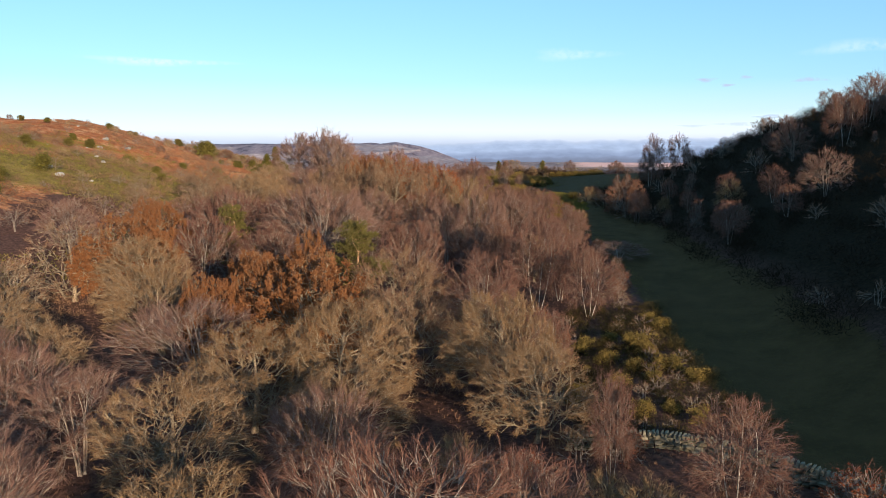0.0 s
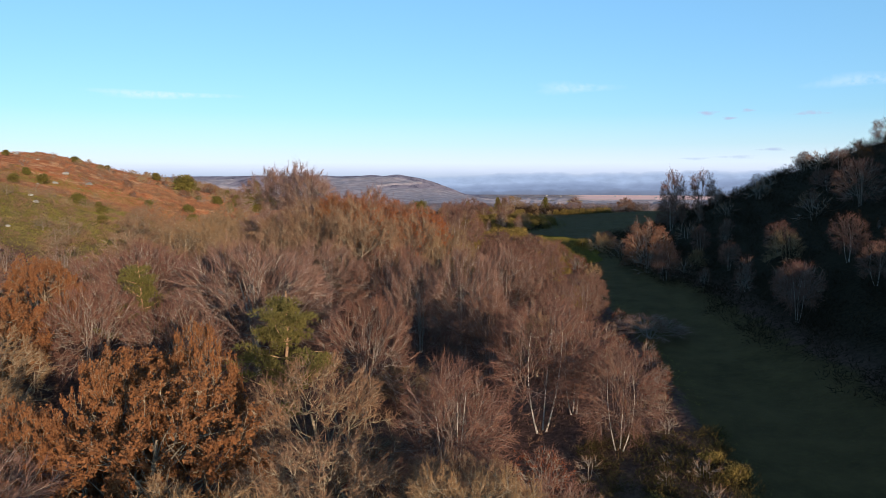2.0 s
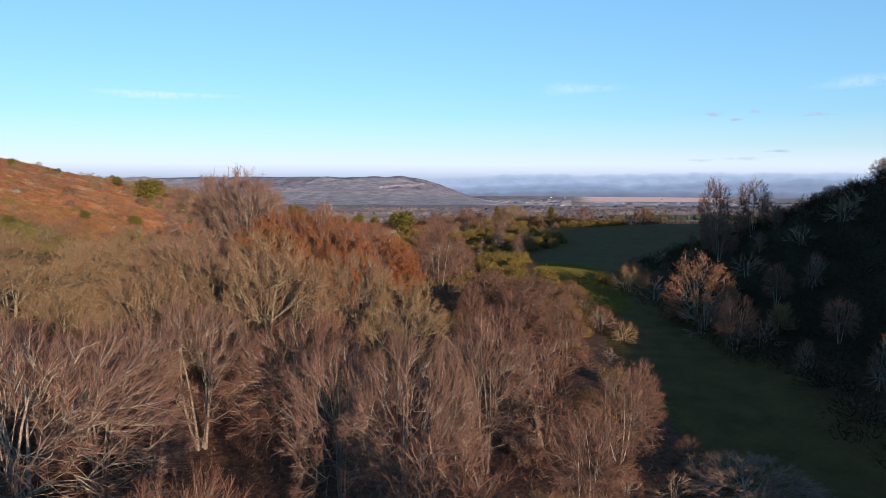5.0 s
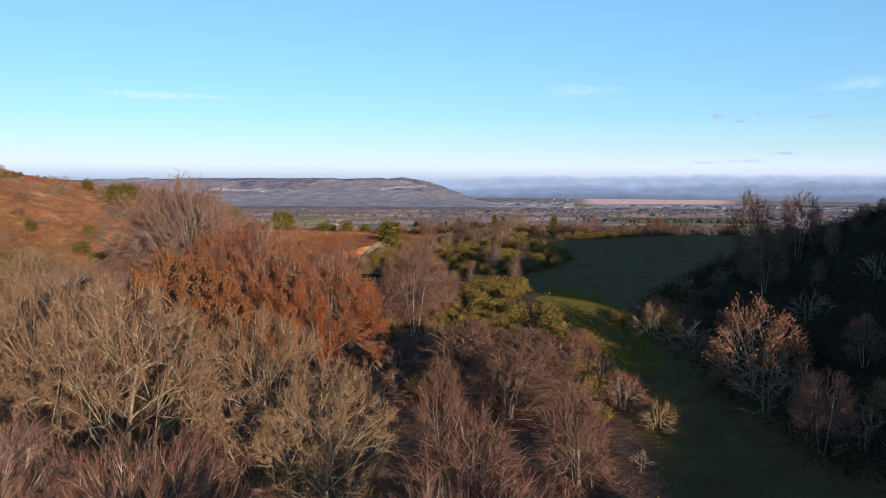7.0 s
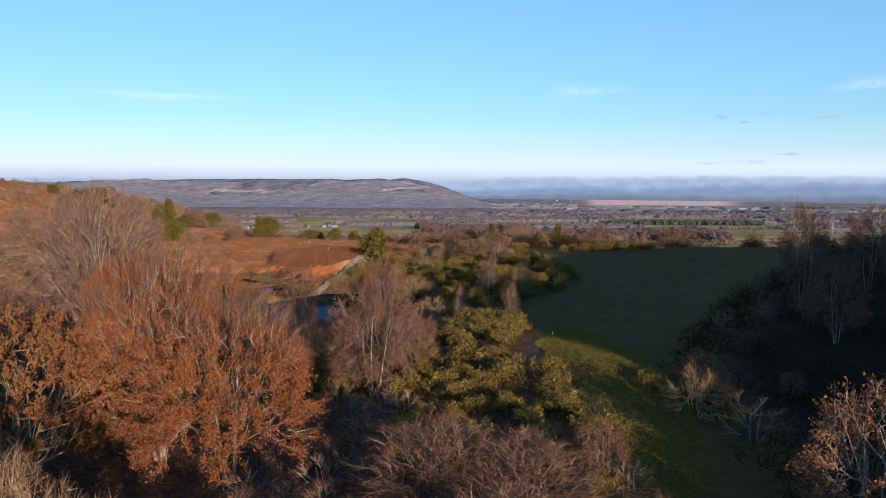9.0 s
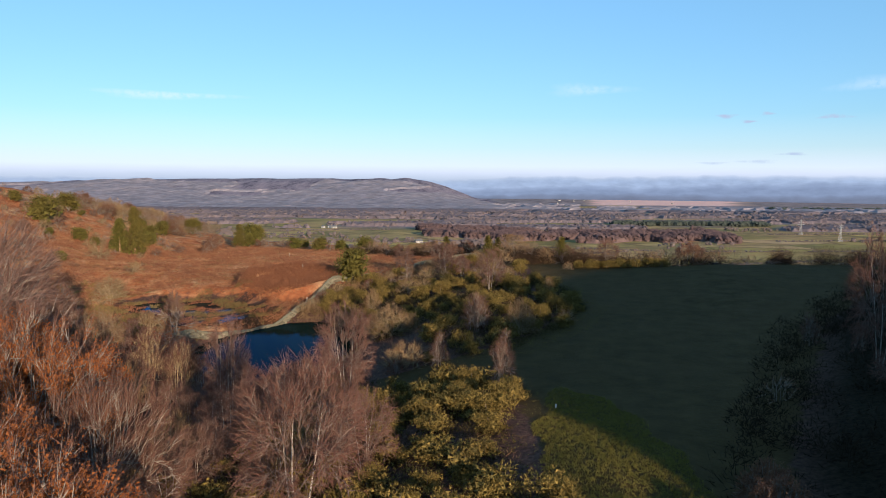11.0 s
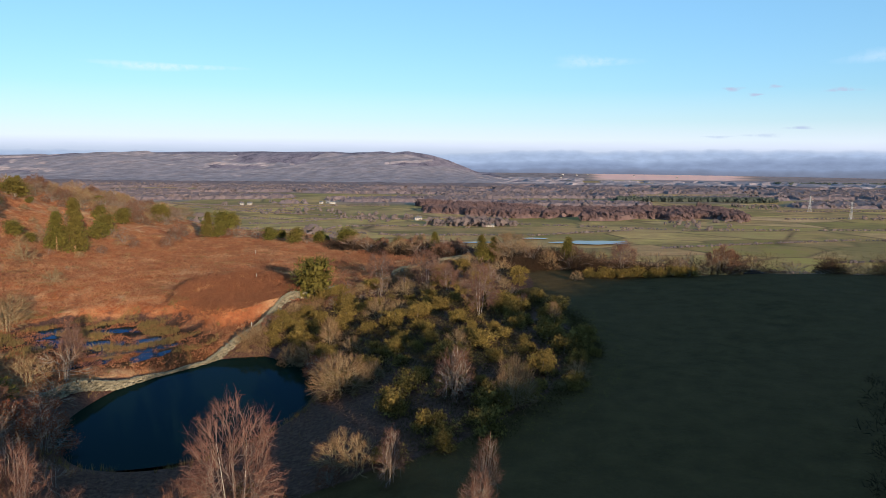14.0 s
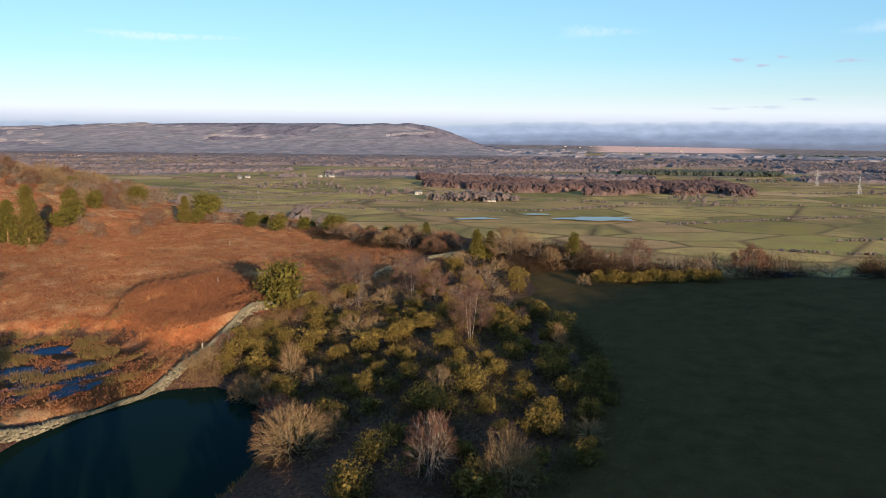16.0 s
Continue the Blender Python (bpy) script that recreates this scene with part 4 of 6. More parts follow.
BENEATH_THE_HILL = [
    ("brown", 36.9, 182, 4.0, 1.2), ("gorse", 31.6, 181.5, 2.2, 1.0), ("birch", 52, 189.4, 8.5, 1.0), 
    ("birch", 37.5, 143.4, 6.2, 0.9), ("brown", 36.9, 185.2, 3.8, 1.1), ("plume", 37.6, 145.6, 5.8, 1.1), ("pale", 43.1, 145.7, 3.6, 1.2),
    ("shrub", 50.1, 130.3, 4.3, 1.1), ("birch", 45, 137.4, 4.4, 1.0), ("birch", 43.5, 113.6, 5.4, 1.2), ("birch", 67, 126.3, 9.0, 1.0),
    ("birch", 41.7, 108.5, 6.6, 1.0), ("birch", 47.1, 156, 4.8, 1.0),
    ("birch", 72, 129, 9, 1.1), ("fan", 55, 108, 7, 0.9), ("birch", 78, 138, 9, 1.0), ("fan", 63, 136, 7.5, 0.9), ("birch", 52, 118, 6, 1.0),
    ("gorse", 18.8, 70, 2.3, 1.3), ("gorse", 19.6, 63.7, 2.0, 1.3), ("gorse", 10.6, 59.7, 1.7, 1.2), ("plume", 12.9, 54.4, 3.8, 1.0),
]
ON_THE_HEATH = [
    ("holly", -121.0, 384.8, 8.1, 1.3), ("holly", -132.9, 423.2, 6.6, 1.3), ("holly", -99.8, 417.8, 5.7, 1.3), ("brown", -76.7, 388.2, 3.2, 1.3), ("brown", -79.3, 431.6, 6.4, 1.3), ("holly", -101.0, 467.8, 5.7, 1.3), ("shrub", -79.4, 335.7, 4.8, 1.3), ("shrub", -59.2, 311.5, 3.2, 1.3), ("shrub", -55.2, 290.9, 4.7, 1.3), ("holly", -72.0, 465.5, 6.6, 1.3),
    ("conifer", -80, 360, 12.5, 0.8), ("conifer", -83.5, 358, 9.0, 1.0), ("brown", -71, 398, 4.6, 1.0), ("holly", -93, 402, 4.2, 1.2), ("holly", -100.3, 418.5, 4.6, 1.1), ("holly", -111, 438, 5.0, 1.0), ("holly", -103.5, 440, 5.8, 1.1),
    ("holly", -99, 464, 6.4, 1.1), ("brown", -75.9, 418.5, 5.4, 1.0), ("conifer", -69.6, 432.4, 7.8, 1.0), ("holly", -70.4, 452, 8.0, 1.1),
    ("holly", -66, 434, 4.4, 1.1), ("holly", -17.1, 411, 5.6, 1.0), ("holly", -34.8, 418, 5.5, 1.0), ("holly", -27.7, 421, 4.4, 1.1),
    ("holly", -86.8, 163.4, 3.6, 1.1), ("holly", -119.2, 240.6, 2.8, 1.2), ("holly", -108.3, 196.6, 2.6, 1.2), ("holly", -45, 425, 4.0, 1.2),
]
ALONG_THE_BROW = [
    ("shrub", 43.3, 316.4, 2.2, 1.1), ("shrub", 9.7, 378, 4.8, 1.1), ("conifer", 13.4, 368, 4.8, 1.0), ("conifer", 25.1, 340, 5.6, 1.0), ("shrub", 28.6, 325, 3.6, 1.2),
    ("scrub", 81, 323, 1.7, 1.3), ("scrub", 84.6, 322, 1.5, 1.4), ("scrub", 88, 322, 2.0, 1.3), ("gorse", 52.8, 318, 2.6, 1.3), ("gorse", 59.6, 318, 2.6, 1.3),
    ("gorse", 65.5, 317, 2.7, 1.3), ("gorse", 46.4, 320, 2.4, 1.3), ("gorse", 56.4, 319, 2.8, 1.2), ("gorse", 62.8, 318, 2.9, 1.2), ("gorse", 49.5, 319, 2.8, 1.2),
]
# taller bushes below the brow, by the height of their tops
BROW_CROWNS = [
    ("tan", 32, 341, 7.3, 10.0), ("scrub", 37.1, 335, 5.4, 6.0), ("conifer", 44.4, 336, 5.6, 4.6), ("shrub", 39.5, 331, 4.6, 5.0), ("scrub", 49.3, 329, 4.9, 6.5),
    ("birch", 55, 328, 7.0, 6.0), ("scrub", 61.2, 326, 5.2, 7.0), ("scrub", 68, 325, 5.2, 6.5), ("brown", 73.6, 322, 7.4, 7.5), ("scrub", 83, 330, 4.2, 7.0),
    ("scrub", 44, 331, 4.6, 6.0), ("scrub", 54, 325, 4.4, 6.0), ("scrub", 65, 322, 4.2, 5.5), ("conifer", 28, 342, 5.0, 4.0), ("scrub", 78, 327, 4.6, 7.0),
    ("scrub", 90, 325, 3.4, 7.5), ("scrub", 97, 324, 3.2, 7.5), ("scrub", 104, 322, 3.3, 7.5), ("scrub", 111, 320, 3.2, 7.5), ("scrub", 118, 318, 3.4, 7.5), ("scrub", 93, 319, 2.4, 5.0), ("scrub", 107, 316, 2.6, 5.0),
]
for spec in BROW_CROWNS:
    crown(*spec)
for group in (WOOD_DEEP, BY_THE_POND, ROUND_THE_GORSE, BENEATH_THE_HILL, ON_THE_HEATH, ALONG_THE_BROW):
    for kind, x, y, tall, wider, *room in group:
        stand(kind, x, y, tall, wider, *room)


# ---- the rest of the growth ----
def free(x, y, room):
    return all((x - a) ** 2 + (y - b) ** 2 > (room + r) ** 2 for a, b, r in STAND)


def scatter(x0, x1, y0, y1, gap, where, pick, seed, group=""):
    rng = random.Random(seed)
    y = y0
    while y < y1:
        x = x0 + rng.uniform(0, gap)
        while x < x1:
            px, py = x + rng.uniform(-0.35, 0.35) * gap, y + rng.uniform(-0.35, 0.35) * gap
            choice = pick(px, py, rng) if where(px, py) else None
            if choice and free(px, py, choice[3]):
                stand(choice[0], px, py, choice[1], choice[2], choice[3], group=group)
            x += gap
        y += gap * 0.87


# which tree grows where in the wood
PATCHES = [
    (-17, 39, "fan"), (-62, 120, "fan"), (-48, 107, "rustoak"), (-34, 100, "red"), (-34, 64, "tan"), (-30, 52, "fan"), (-16, 78, "rustoak"), (-7, 69, "oak"),
    (-8, 44, "fan"), (-3, 54, "tan"), (-6, 31, "tan"), (-1, 32, "red"), (3, 43, "tan"), (4, 88, "oak"), (9, 75, "birch"), (-9, 144, "oak"), (-63, 190, "tan"),
    (12, 31, "birch"), (-14, 43, "tan"), (-20, 120, "fan"), (-4, 92, "tan"), (-5, 147, "oak"), (5, 101, "oak"), (14, 115, "birch"), (-51, 165, "tan"),
    (-32, 119, "red"), (-30, 208, "rust"), (0, 161, "rust"), (-10, 161, "fan"), (-19, 147, "tan"), (9, 127, "red"), (16, 136, "poles"), (-28, 250, "red"),
]


def in_wood(x, y):
    return x < pasture_edge(y) - 4 and x > -0.58 * y - 12 and y < 168 + 0.9 * max(0, -x - 8) and y < 262 and (x < 4 or y < 152) and pond_shape(x, y) > 1.6 and (x > -62 or rough(x, y, 17, 2.0) > (0.1 if x > -100 else 0.3)) and not (x > 12 and 51 < y < 68) and not (-10 < x < 9 and 79 < y < 106)


def wood_kind(x, y, rng):
    kind = min(PATCHES, key=lambda p: (p[0] - x) ** 2 + (p[1] - y) ** 2 + rng.uniform(0, 60))[2]
    top = float(np.interp(y, [25, 60, 100, 135, 165, 215, 260], [-1.0, 0.8, 4.0, 7.0, 8.0, 10.0, 4.0])) - 0.09 * max(0.0, x) + rng.uniform(-2.2, 0.9)
    tall = max(4.5, top - float(height(x, y))) * (0.75 if x < -50 else 1.0)
    if x < -46:
        kind = "warm" if kind in ("red", "fan", "rust") else "bough"
    return kind, tall, rng.uniform(0.85, 1.2), 3.4


scatter(-135, 28, 18, 262, 9.6, in_wood, wood_kind, 3, "trees of the wood")


# birch and alder carr below the pond
scatter(-40, 8, 190, 224, 5.0, lambda x, y: pond_shape(x, y) > 1.25 and x < 12 - 0.2 * (y - 190), lambda x, y, r: (lambda k: (k, r.uniform(3.8, 6.8) if k == "birch" else r.uniform(2.4, 4.2), 1.1, 1.2))(r.choice(["birch", "birch", "birch", "shrub"])), 12, "carr below the pond")


def in_gorse(x, y):
    edge = float(pasture_edge(y))
    wall = float(np.interp(y, [262, 267.7, 274.7, 284.3, 294.8, 303, 309.5, 325, 340], [-24.6, -21.8, -17, -13.3, -11, -7.2, -3, 6, 18]))
    return (wall + 1.6 if y > 258 else (13 if y < 252 else 4) if y > 228 else -5 if y > 184 else 9) < x < edge - 1.8 and 152 < y < 304 and pond_shape(x, y) > 1.3 and not (216 < y < 229 and x > 7)


scatter(-14, 43, 228, 302, 4.8, in_gorse, lambda x, y, r: ("gorse" if r.random() < 0.93 else "shrub", r.uniform(1.5, 3.2), r.uniform(0.95, 1.35), 0.75) if r.random() < 0.95 else None, 5, "gorse thicket")
scatter(-16, 6, 272, 312, 2.6, lambda x, y: 1.0 < x - float(np.interp(y, [262, 267.7, 274.7, 284.3, 294.8, 303, 309.5, 325, 340], [-24.6, -21.8, -17, -13.3, -11, -7.2, -3, 6, 18])) < 7 and pond_shape(x, y) > 1.12, lambda x, y, r: (r.choice(["shrub", "redshrub", "shrub", "pale", "gorse"]), r.uniform(1.5, 3.2), 1.25, 0.6) if r.random() < 0.75 else None, 15, "shrubs below the wall")
scatter(-6, 34, 302, 338, 4.2, lambda x, y: x > float(np.interp(y, [300, 313, 330, 340], [-3, 3, 11, 20])) + 1, lambda x, y, r: (r.choice(["scrub", "shrub", "gorse", "redshrub", "scrub"]), r.uniform(1.4, 3.2), 1.2, 0.9) if r.random() < 0.75 else None, 14)
scatter(-5, 27, 152, 206, 3.9, in_gorse, lambda x, y, r: ("gorse", r.uniform(1.7, 3.0), r.uniform(1.05, 1.4), 0.7) if r.random() < 0.93 else None, 25, "gorse thicket")
scatter(5, 22.5, 203, 217, 3.3, lambda x, y: x < 23.5 - 0.3 * (y - 203) + 3, lambda x, y, r: ("gorse", r.uniform(2.2, 3.2), r.uniform(1.0, 1.3), 0.7), 26, "gorse thicket")
scatter(0, 12, 157, 187, 3.3, lambda x, y: x < 11 or y < 176, lambda x, y, r: (r.choice(["redshrub", "scrub", "scrub", "shrub"]), r.uniform(1.8, 3.2), 1.3, 0.7), 27, "low scrub in the hollow")
# gorse and thorn along the wood's edge and the foot of the steep hill
scatter(11, 25, 53, 84, 2.5, lambda x, y: x < pasture_edge(y) and x > 10 + 0.1 * (y - 53), lambda x, y, r: (r.choice(["gorse", "scrub", "scrub"]), r.uniform(0.9, 1.7), 1.2, 0.7) if r.random() < 0.9 else None, 16, "gorse by the old wall")
scatter(12, 27, 84, 166, 3.6, lambda x, y: pasture_edge(y) - 6 < x < pasture_edge(y) - 0.5, lambda x, y, r: (r.choice(["gorse", "scrub"] if y > 124 else ["scrub", "scrub", "redshrub"]), r.uniform(1.4, 2.4), 1.1, 0.7), 6)


scatter(1, 24, 34, 50, 3.4, lambda x, y: y < float(np.interp(x, [3, 9, 15.5, 20, 24], [50.6, 50.8, 49.6, 46.5, 43])) - 1.2, lambda x, y, r: (r.choice(["shrub", "scrub", "scrub", "redshrub"]), r.uniform(2.2, 4.0), 1.2, 0.8) if r.random() < 0.85 else None, 21, "shrubs beside the old wall")


def on_steep(x, y):
    foot = float(np.interp(y, [-100, 0, 60, 130, 165, 190, 225, 250, 270, 330], [28, 31, 35, 37, 34.5, 36, 53, 66, 86, 130]))
    return foot < x < foot + 60 and x < 0.62 * y + 8


scatter(28, 150, 30, 260, 11.0, on_steep, lambda x, y, r: (r.choice(["scrub", "plume", "birch"]), r.uniform(2.2, 5.0) * (0.5 if x > 54 and y < 125 else 1.0), 1.2, 1.0) if r.random() < 0.9 else None, 7, "scrub of the steep hill")


def on_heath_hill(x, y):
    return x < -0.25 * y + 5 and -0.6 * y - 25 < x and x < -62 and 130 < y < 480


scatter(-230, -60, 130, 480, 11, on_heath_hill, lambda x, y, r: (r.choice(["scrub", "shrub", "holly", "brown", "scrub"]), r.uniform(1.6, 3.4), 1.2, 2.0) if r.random() < 0.45 else None, 8, "bushes of the heath")
# trees on the heathy hill's far shoulder
scatter(-150, -92, 432, 496, 6.2, lambda x, y: y > 440 + 0.5 * (x + 110), lambda x, y, r: (r.choice(["scrub", "brown", "scrub", "bough", "shrub"]), r.uniform(3.4, 6.4), 1.4, 1.5), 9, "trees on the hill's shoulder")
scatter(-150, -74, 345, 470, 8.5, lambda x, y: x < -0.25 * y + 18, lambda x, y, r: (r.choice(["scrub", "brown", "holly", "shrub", "scrub"]), r.uniform(1.8, 4.2), 1.3, 1.2) if r.random() < 0.55 else None, 19, "bushes of the heath")
# hedge and thicket under the brow
scatter(-60, 60, 330, 395, 7.0, lambda x, y: 0 < y - float(np.interp(x, [-60, -20, 20, 60, 120], [420, 402, 346, 330, 322])) < 15, lambda x, y, r: (r.choice(["scrub", "shrub", "scrub", "brown"]), r.uniform(2.8, 4.8), 1.4, 0.7) if r.random() < 0.8 else None, 10, "thicket under the brow")
scatter(-85, 20, 385, 450, 6.0, lambda x, y: 0 < y - float(np.interp(x, [-90, -20, 20], [446, 412, 360])) < 20, lambda x, y, r: (r.choice(["holly", "scrub", "shrub", "brown", "scrub", "scrub"]), r.uniform(2.2, 4.4), 1.2, 1.2) if r.random() < 0.8 else None, 11)


# close scrub that nobody could count
def spread(rng, n, x0, x1, y0, y1, where):
    x, y = rng.uniform(x0, x1, n), rng.uniform(y0, y1, n)
    ok = np.array([where(a, b) for a, b in zip(x, y)])
    return np.c_[x, y][ok]


def scrub_stuff(name, tris, mat, label, category):
    return tagged(new(name, triangles(name, tris, MAT[mat])), label, category, kind="stuff")


rng = np.random.default_rng(31)
scrub_stuff("scrub", thicket(rng, spread(rng, 5200, 28, 160, 20, 290, on_steep), 3.6, 0.55, 90, 0.08), "shaded_scrub", "heathery scrub and gorse on the steep hill, coloured dark for its shade", "scrub")
under_brow = lambda x, y: float(rough(x, y, 8, 3.0)) > -0.1 and (-17 if 22 < x < 60 else 3 if x > 62 else -5) < y - float(np.interp(x, [-60, -20, 20, 60, 120], [424, 404, 348, 334, 324])) < 14
scrub_stuff("thicket", thicket(rng, spread(rng, 5600, -20, 135, 322, 420, under_brow), 5.0, 0.42, 240, 0.05), "shaded_brow_scrub", "dense bare thorn thicket under the brow", "thicket")
brow_line = lambda x, y: abs(y - float(np.interp(x, [36, 48, 75, 130], [331, 327, 324, 319]))) < 4.5 and float(rough(x, y, 5, 1.0)) > -0.02
scrub_stuff("thicket", thicket(rng, spread(rng, 620, 36, 130, 312, 338, brow_line), 6.0, 0.62, 330, 0.055), "shaded_brow_scrub", "dark close thorn hedge along the pasture's far edge", "thicket")
# paler copies of the thorn, for the bushes that catch the sun
clumps = lambda x, y: under_brow(x, y) and float(rough(x, y, 6, 9.0)) > 0.3 and x < 90
scrub_stuff("thicket", thicket(rng, spread(rng, 900, -20, 100, 322, 420, clumps), 6.2, 0.62, 520, 0.045), "oak_twigs", "taller sunlit brown bushes in the thorn thicket", "thicket")
on_left = lambda x, y: -0.6 * y - 25 < x < -38 - 0.05 * y and float(rough(x, y, 22, 4.0)) > -0.15 and not (y > 255 and x > -75)
scrub_stuff("scrub", thicket(rng, spread(rng, 4200, -180, -40, 70, 330, on_left), 2.6, 0.5, 80, 0.085), "oak_twigs", "low bare scrub and bramble on the heathy hill", "scrub")
green_left = lambda x, y: -0.6 * y - 25 < x < -52 and float(rough(x, y, 26, 8.0)) > 0.05
scrub_stuff("scrub", thicket(rng, spread(rng, 3200, -170, -50, 80, 300, green_left), 1.6, 0.45, 60, 0.07), "turf_blades", "olive tussocks and bilberry on the heathy hill", "scrub")
wall_foot = lambda x, y: 1.2 < x - float(np.interp(y, [262, 267.7, 274.7, 284.3, 294.8, 303, 309.5, 325, 340], [-24.6, -21.8, -17, -13.3, -11, -7.2, -3, 6, 18])) < 6 and pond_shape(x, y) > 1.08
scrub_stuff("scrub", thicket(rng, spread(rng, 7000, -22, 30, 262, 338, wall_foot), 1.8, 0.6, 90, 0.055), "tan_twigs", "tan bramble and dead grass below the stone wall", "scrub")
scrub_stuff("scrub", thicket(rng, spread(rng, 6000, -22, 42, 152, 306, in_gorse), 2.0, 0.5, 50, 0.06), "gorse_shade", "gorse undergrowth coloured as the shade between the bushes", "scrub")
close_gorse = lambda x, y: in_gorse(x, y) and float(rough(x, y, 4.5, 2.0)) > 0.12
scrub_stuff("gorse_thicket", thicket(rng, spread(rng, 1500, -22, 42, 152, 306, close_gorse), 1.9, 0.75, 120, 0.045), "gorse_green", "close-grown olive gorse between the larger bushes", "gorse")
by_wall = lambda x, y: 10 + 0.1 * (y - 53) < x < float(pasture_edge(y)) + 1
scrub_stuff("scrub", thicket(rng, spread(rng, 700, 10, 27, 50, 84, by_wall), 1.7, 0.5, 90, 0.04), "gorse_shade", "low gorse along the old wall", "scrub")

# ---- dry-stone walls ----
def along(path, step_length):
    """Places and headings at even steps along a line."""
    p = np.array(path, float)
    seg = np.hypot(*np.diff(p, axis=0).T)
    at = np.r_[0, np.cumsum(seg)]
    for s in np.arange(0, at[-1], step_length):
        x, y = np.interp(s, at, p[:, 0]), np.interp(s, at, p[:, 1])
        x2, y2 = np.interp(min(s + 0.5, at[-1]), at, p[:, 0]), np.interp(min(s + 0.5, at[-1]), at, p[:, 1])
        yield x, y, math.atan2(y2 - y, x2 - x + 1e-9)


def stone_mesh(seed, sx, sy, sz):
    rng = np.random.default_rng(seed)
    corners = [(a * sx / 2, b * sy / 2, c * sz / 2) for c in (-1, 1) for b in (-1, 1) for a in (-1, 1)]
    verts = [np.array(v) * rng.uniform(0.6, 1.2, 3) for v in corners]
    faces = [(0, 2, 3, 1), (4, 5, 7, 6), (0, 1, 5, 4), (2, 6, 7, 3), (0, 4, 6, 2), (1, 3, 7, 5)]
    return verts, faces


CAPS = [mesh("cap_stone", *stone_mesh(200 + i, 0.20, 0.55, 0.34), MAT["stone"]) for i in range(5)]


def stone_wall(path, tall, label, cap_gap, seed):
    rng = random.Random(seed)
    nrng = np.random.default_rng(seed)
    x0, y0 = path[0]
    base = (x0, y0, float(height(x0, y0)))
    ob = new("stone_wall")
    ob.location = base
    tagged(ob, label, "wall")
    verts, faces = [], []
    rows = max(2, int(tall / 0.24))
    for r in range(rows):
        z = 0.12 + r * tall / rows
        thick = 0.66 - 0.26 * r / rows
        for x, y, a in along(path, 0.46):
            x, y = x + rng.uniform(-0.1, 0.1), y + rng.uniform(-0.1, 0.1)
            sv, sf = stone_mesh(rng.randrange(10 ** 6), 0.5, thick, 0.27)
            c, s = math.cos(a), math.sin(a)
            g = float(height(x, y)) - base[2] - 0.05
            n = len(verts)
            sag = 0.2 * float(rough(x, y, 3.0, 4.0))
            verts += [(x - x0 + c * v[0] - s * v[1], y - y0 + s * v[0] + c * v[1], g + z * (1 + sag) + v[2]) for v in sv]
            faces += [tuple(n + i for i in f) for f in sf]
    tagged(part("course_stones", mesh("course_stones", verts, faces, MAT["stone"]), ob), kind="stuff")
    for x, y, a in along(path, cap_gap):
        if rng.random() < 0.08:
            continue
        cap = part("cap_stone", CAPS[rng.randrange(5)], ob)
        sag = 0.2 * float(rough(x, y, 3.0, 4.0))
        cap.location = (x - x0, y - y0, float(height(x, y)) - base[2] + tall * (1 + sag) + 0.10)
        cap.rotation_euler = (rng.uniform(-0.2, 0.2), rng.uniform(-0.35, 0.35), a + rng.uniform(-0.2, 0.2))
    return ob


stone_wall([(-29, 253), (-25.6, 260.1), (-21.8, 267.7), (-17, 274.7), (-13.3, 284.3), (-11, 294.8), (-7.2, 303.1), (-3.0, 309.5)], 1.0, "pale grey dry-stone wall between pond and bracken", 0.32, 1)
stone_wall([(6, 325), (8.3, 329.3), (10.5, 332.5)], 1.1, "broken stretch of pale dry-stone wall", 0.34, 2)
stone_wall([(15.5, 337.5), (19, 339.6), (22, 341)], 1.2, "isolated stretch of pale tumbled stone wall", 0.34, 5)
stone_wall([(9, 50.8), (15.5, 49.6), (20, 46.5), (27, 40), (31, 36)], 0.95, "mossy dry-stone wall topped with upright stones", 0.3, 3)
stone_wall([(5.5, 58.6), (8, 59.4), (11.5, 59.6)], 0.7, "low tumbled remnant of a stone wall", 0.5, 4)


# ---- posts, stones and a car ----
def post(x, y, tall, wide, mat, label):
    v, f = stone_mesh(int(x * 10) + 900, wide, wide, tall)
    ob = new("fence_post", mesh("fence_post", [(a, b, c + tall / 2 - 0.05) for a, b, c in v], f, MAT[mat]))
    ob.location = (x, y, float(height(x, y)))
    return tagged(ob, label, "post")


post(26.1, 206, 0.5, 0.10, "white_paint", "short white marker post in the turf")
post(-19.9, 318.5, 1.35, 0.16, "timber", "weathered timber fence post in the bracken")
post(-19.4, 312, 1.2, 0.14, "timber", "leaning weathered timber post in the bracken")
post(-13.2, 285.8, 1.9, 0.18, "timber", "pale timber post beside the stone wall")
post(-36, 372, 1.3, 0.16, "timber", "weathered timber fence post on the heath")


def boulder(x, y, size, seed, label):
    rng = np.random.default_rng(seed)
    bm = bmesh.new()
    bmesh.ops.create_icosphere(bm, subdivisions=2, radius=size / 2)
    k = rng.normal(0, 1, (9, 3))
    for v in bm.verts:
        d = np.array(v.co.normalized())
        v.co *= 1 + 0.16 * float(np.sin(k @ d * 1.6).sum()) / 3
        v.co.z *= 0.62
    me = bpy.data.meshes.new("boulder")
    bm.to_mesh(me)
    bm.free()
    me.materials.append(MAT["crag"])
    ob = new("boulder", me)
    ob.location = (x, y, float(height(x, y)) + size * 0.12)
    ob.rotation_euler = (0, 0, seed)
    return tagged(ob, label, "rock")


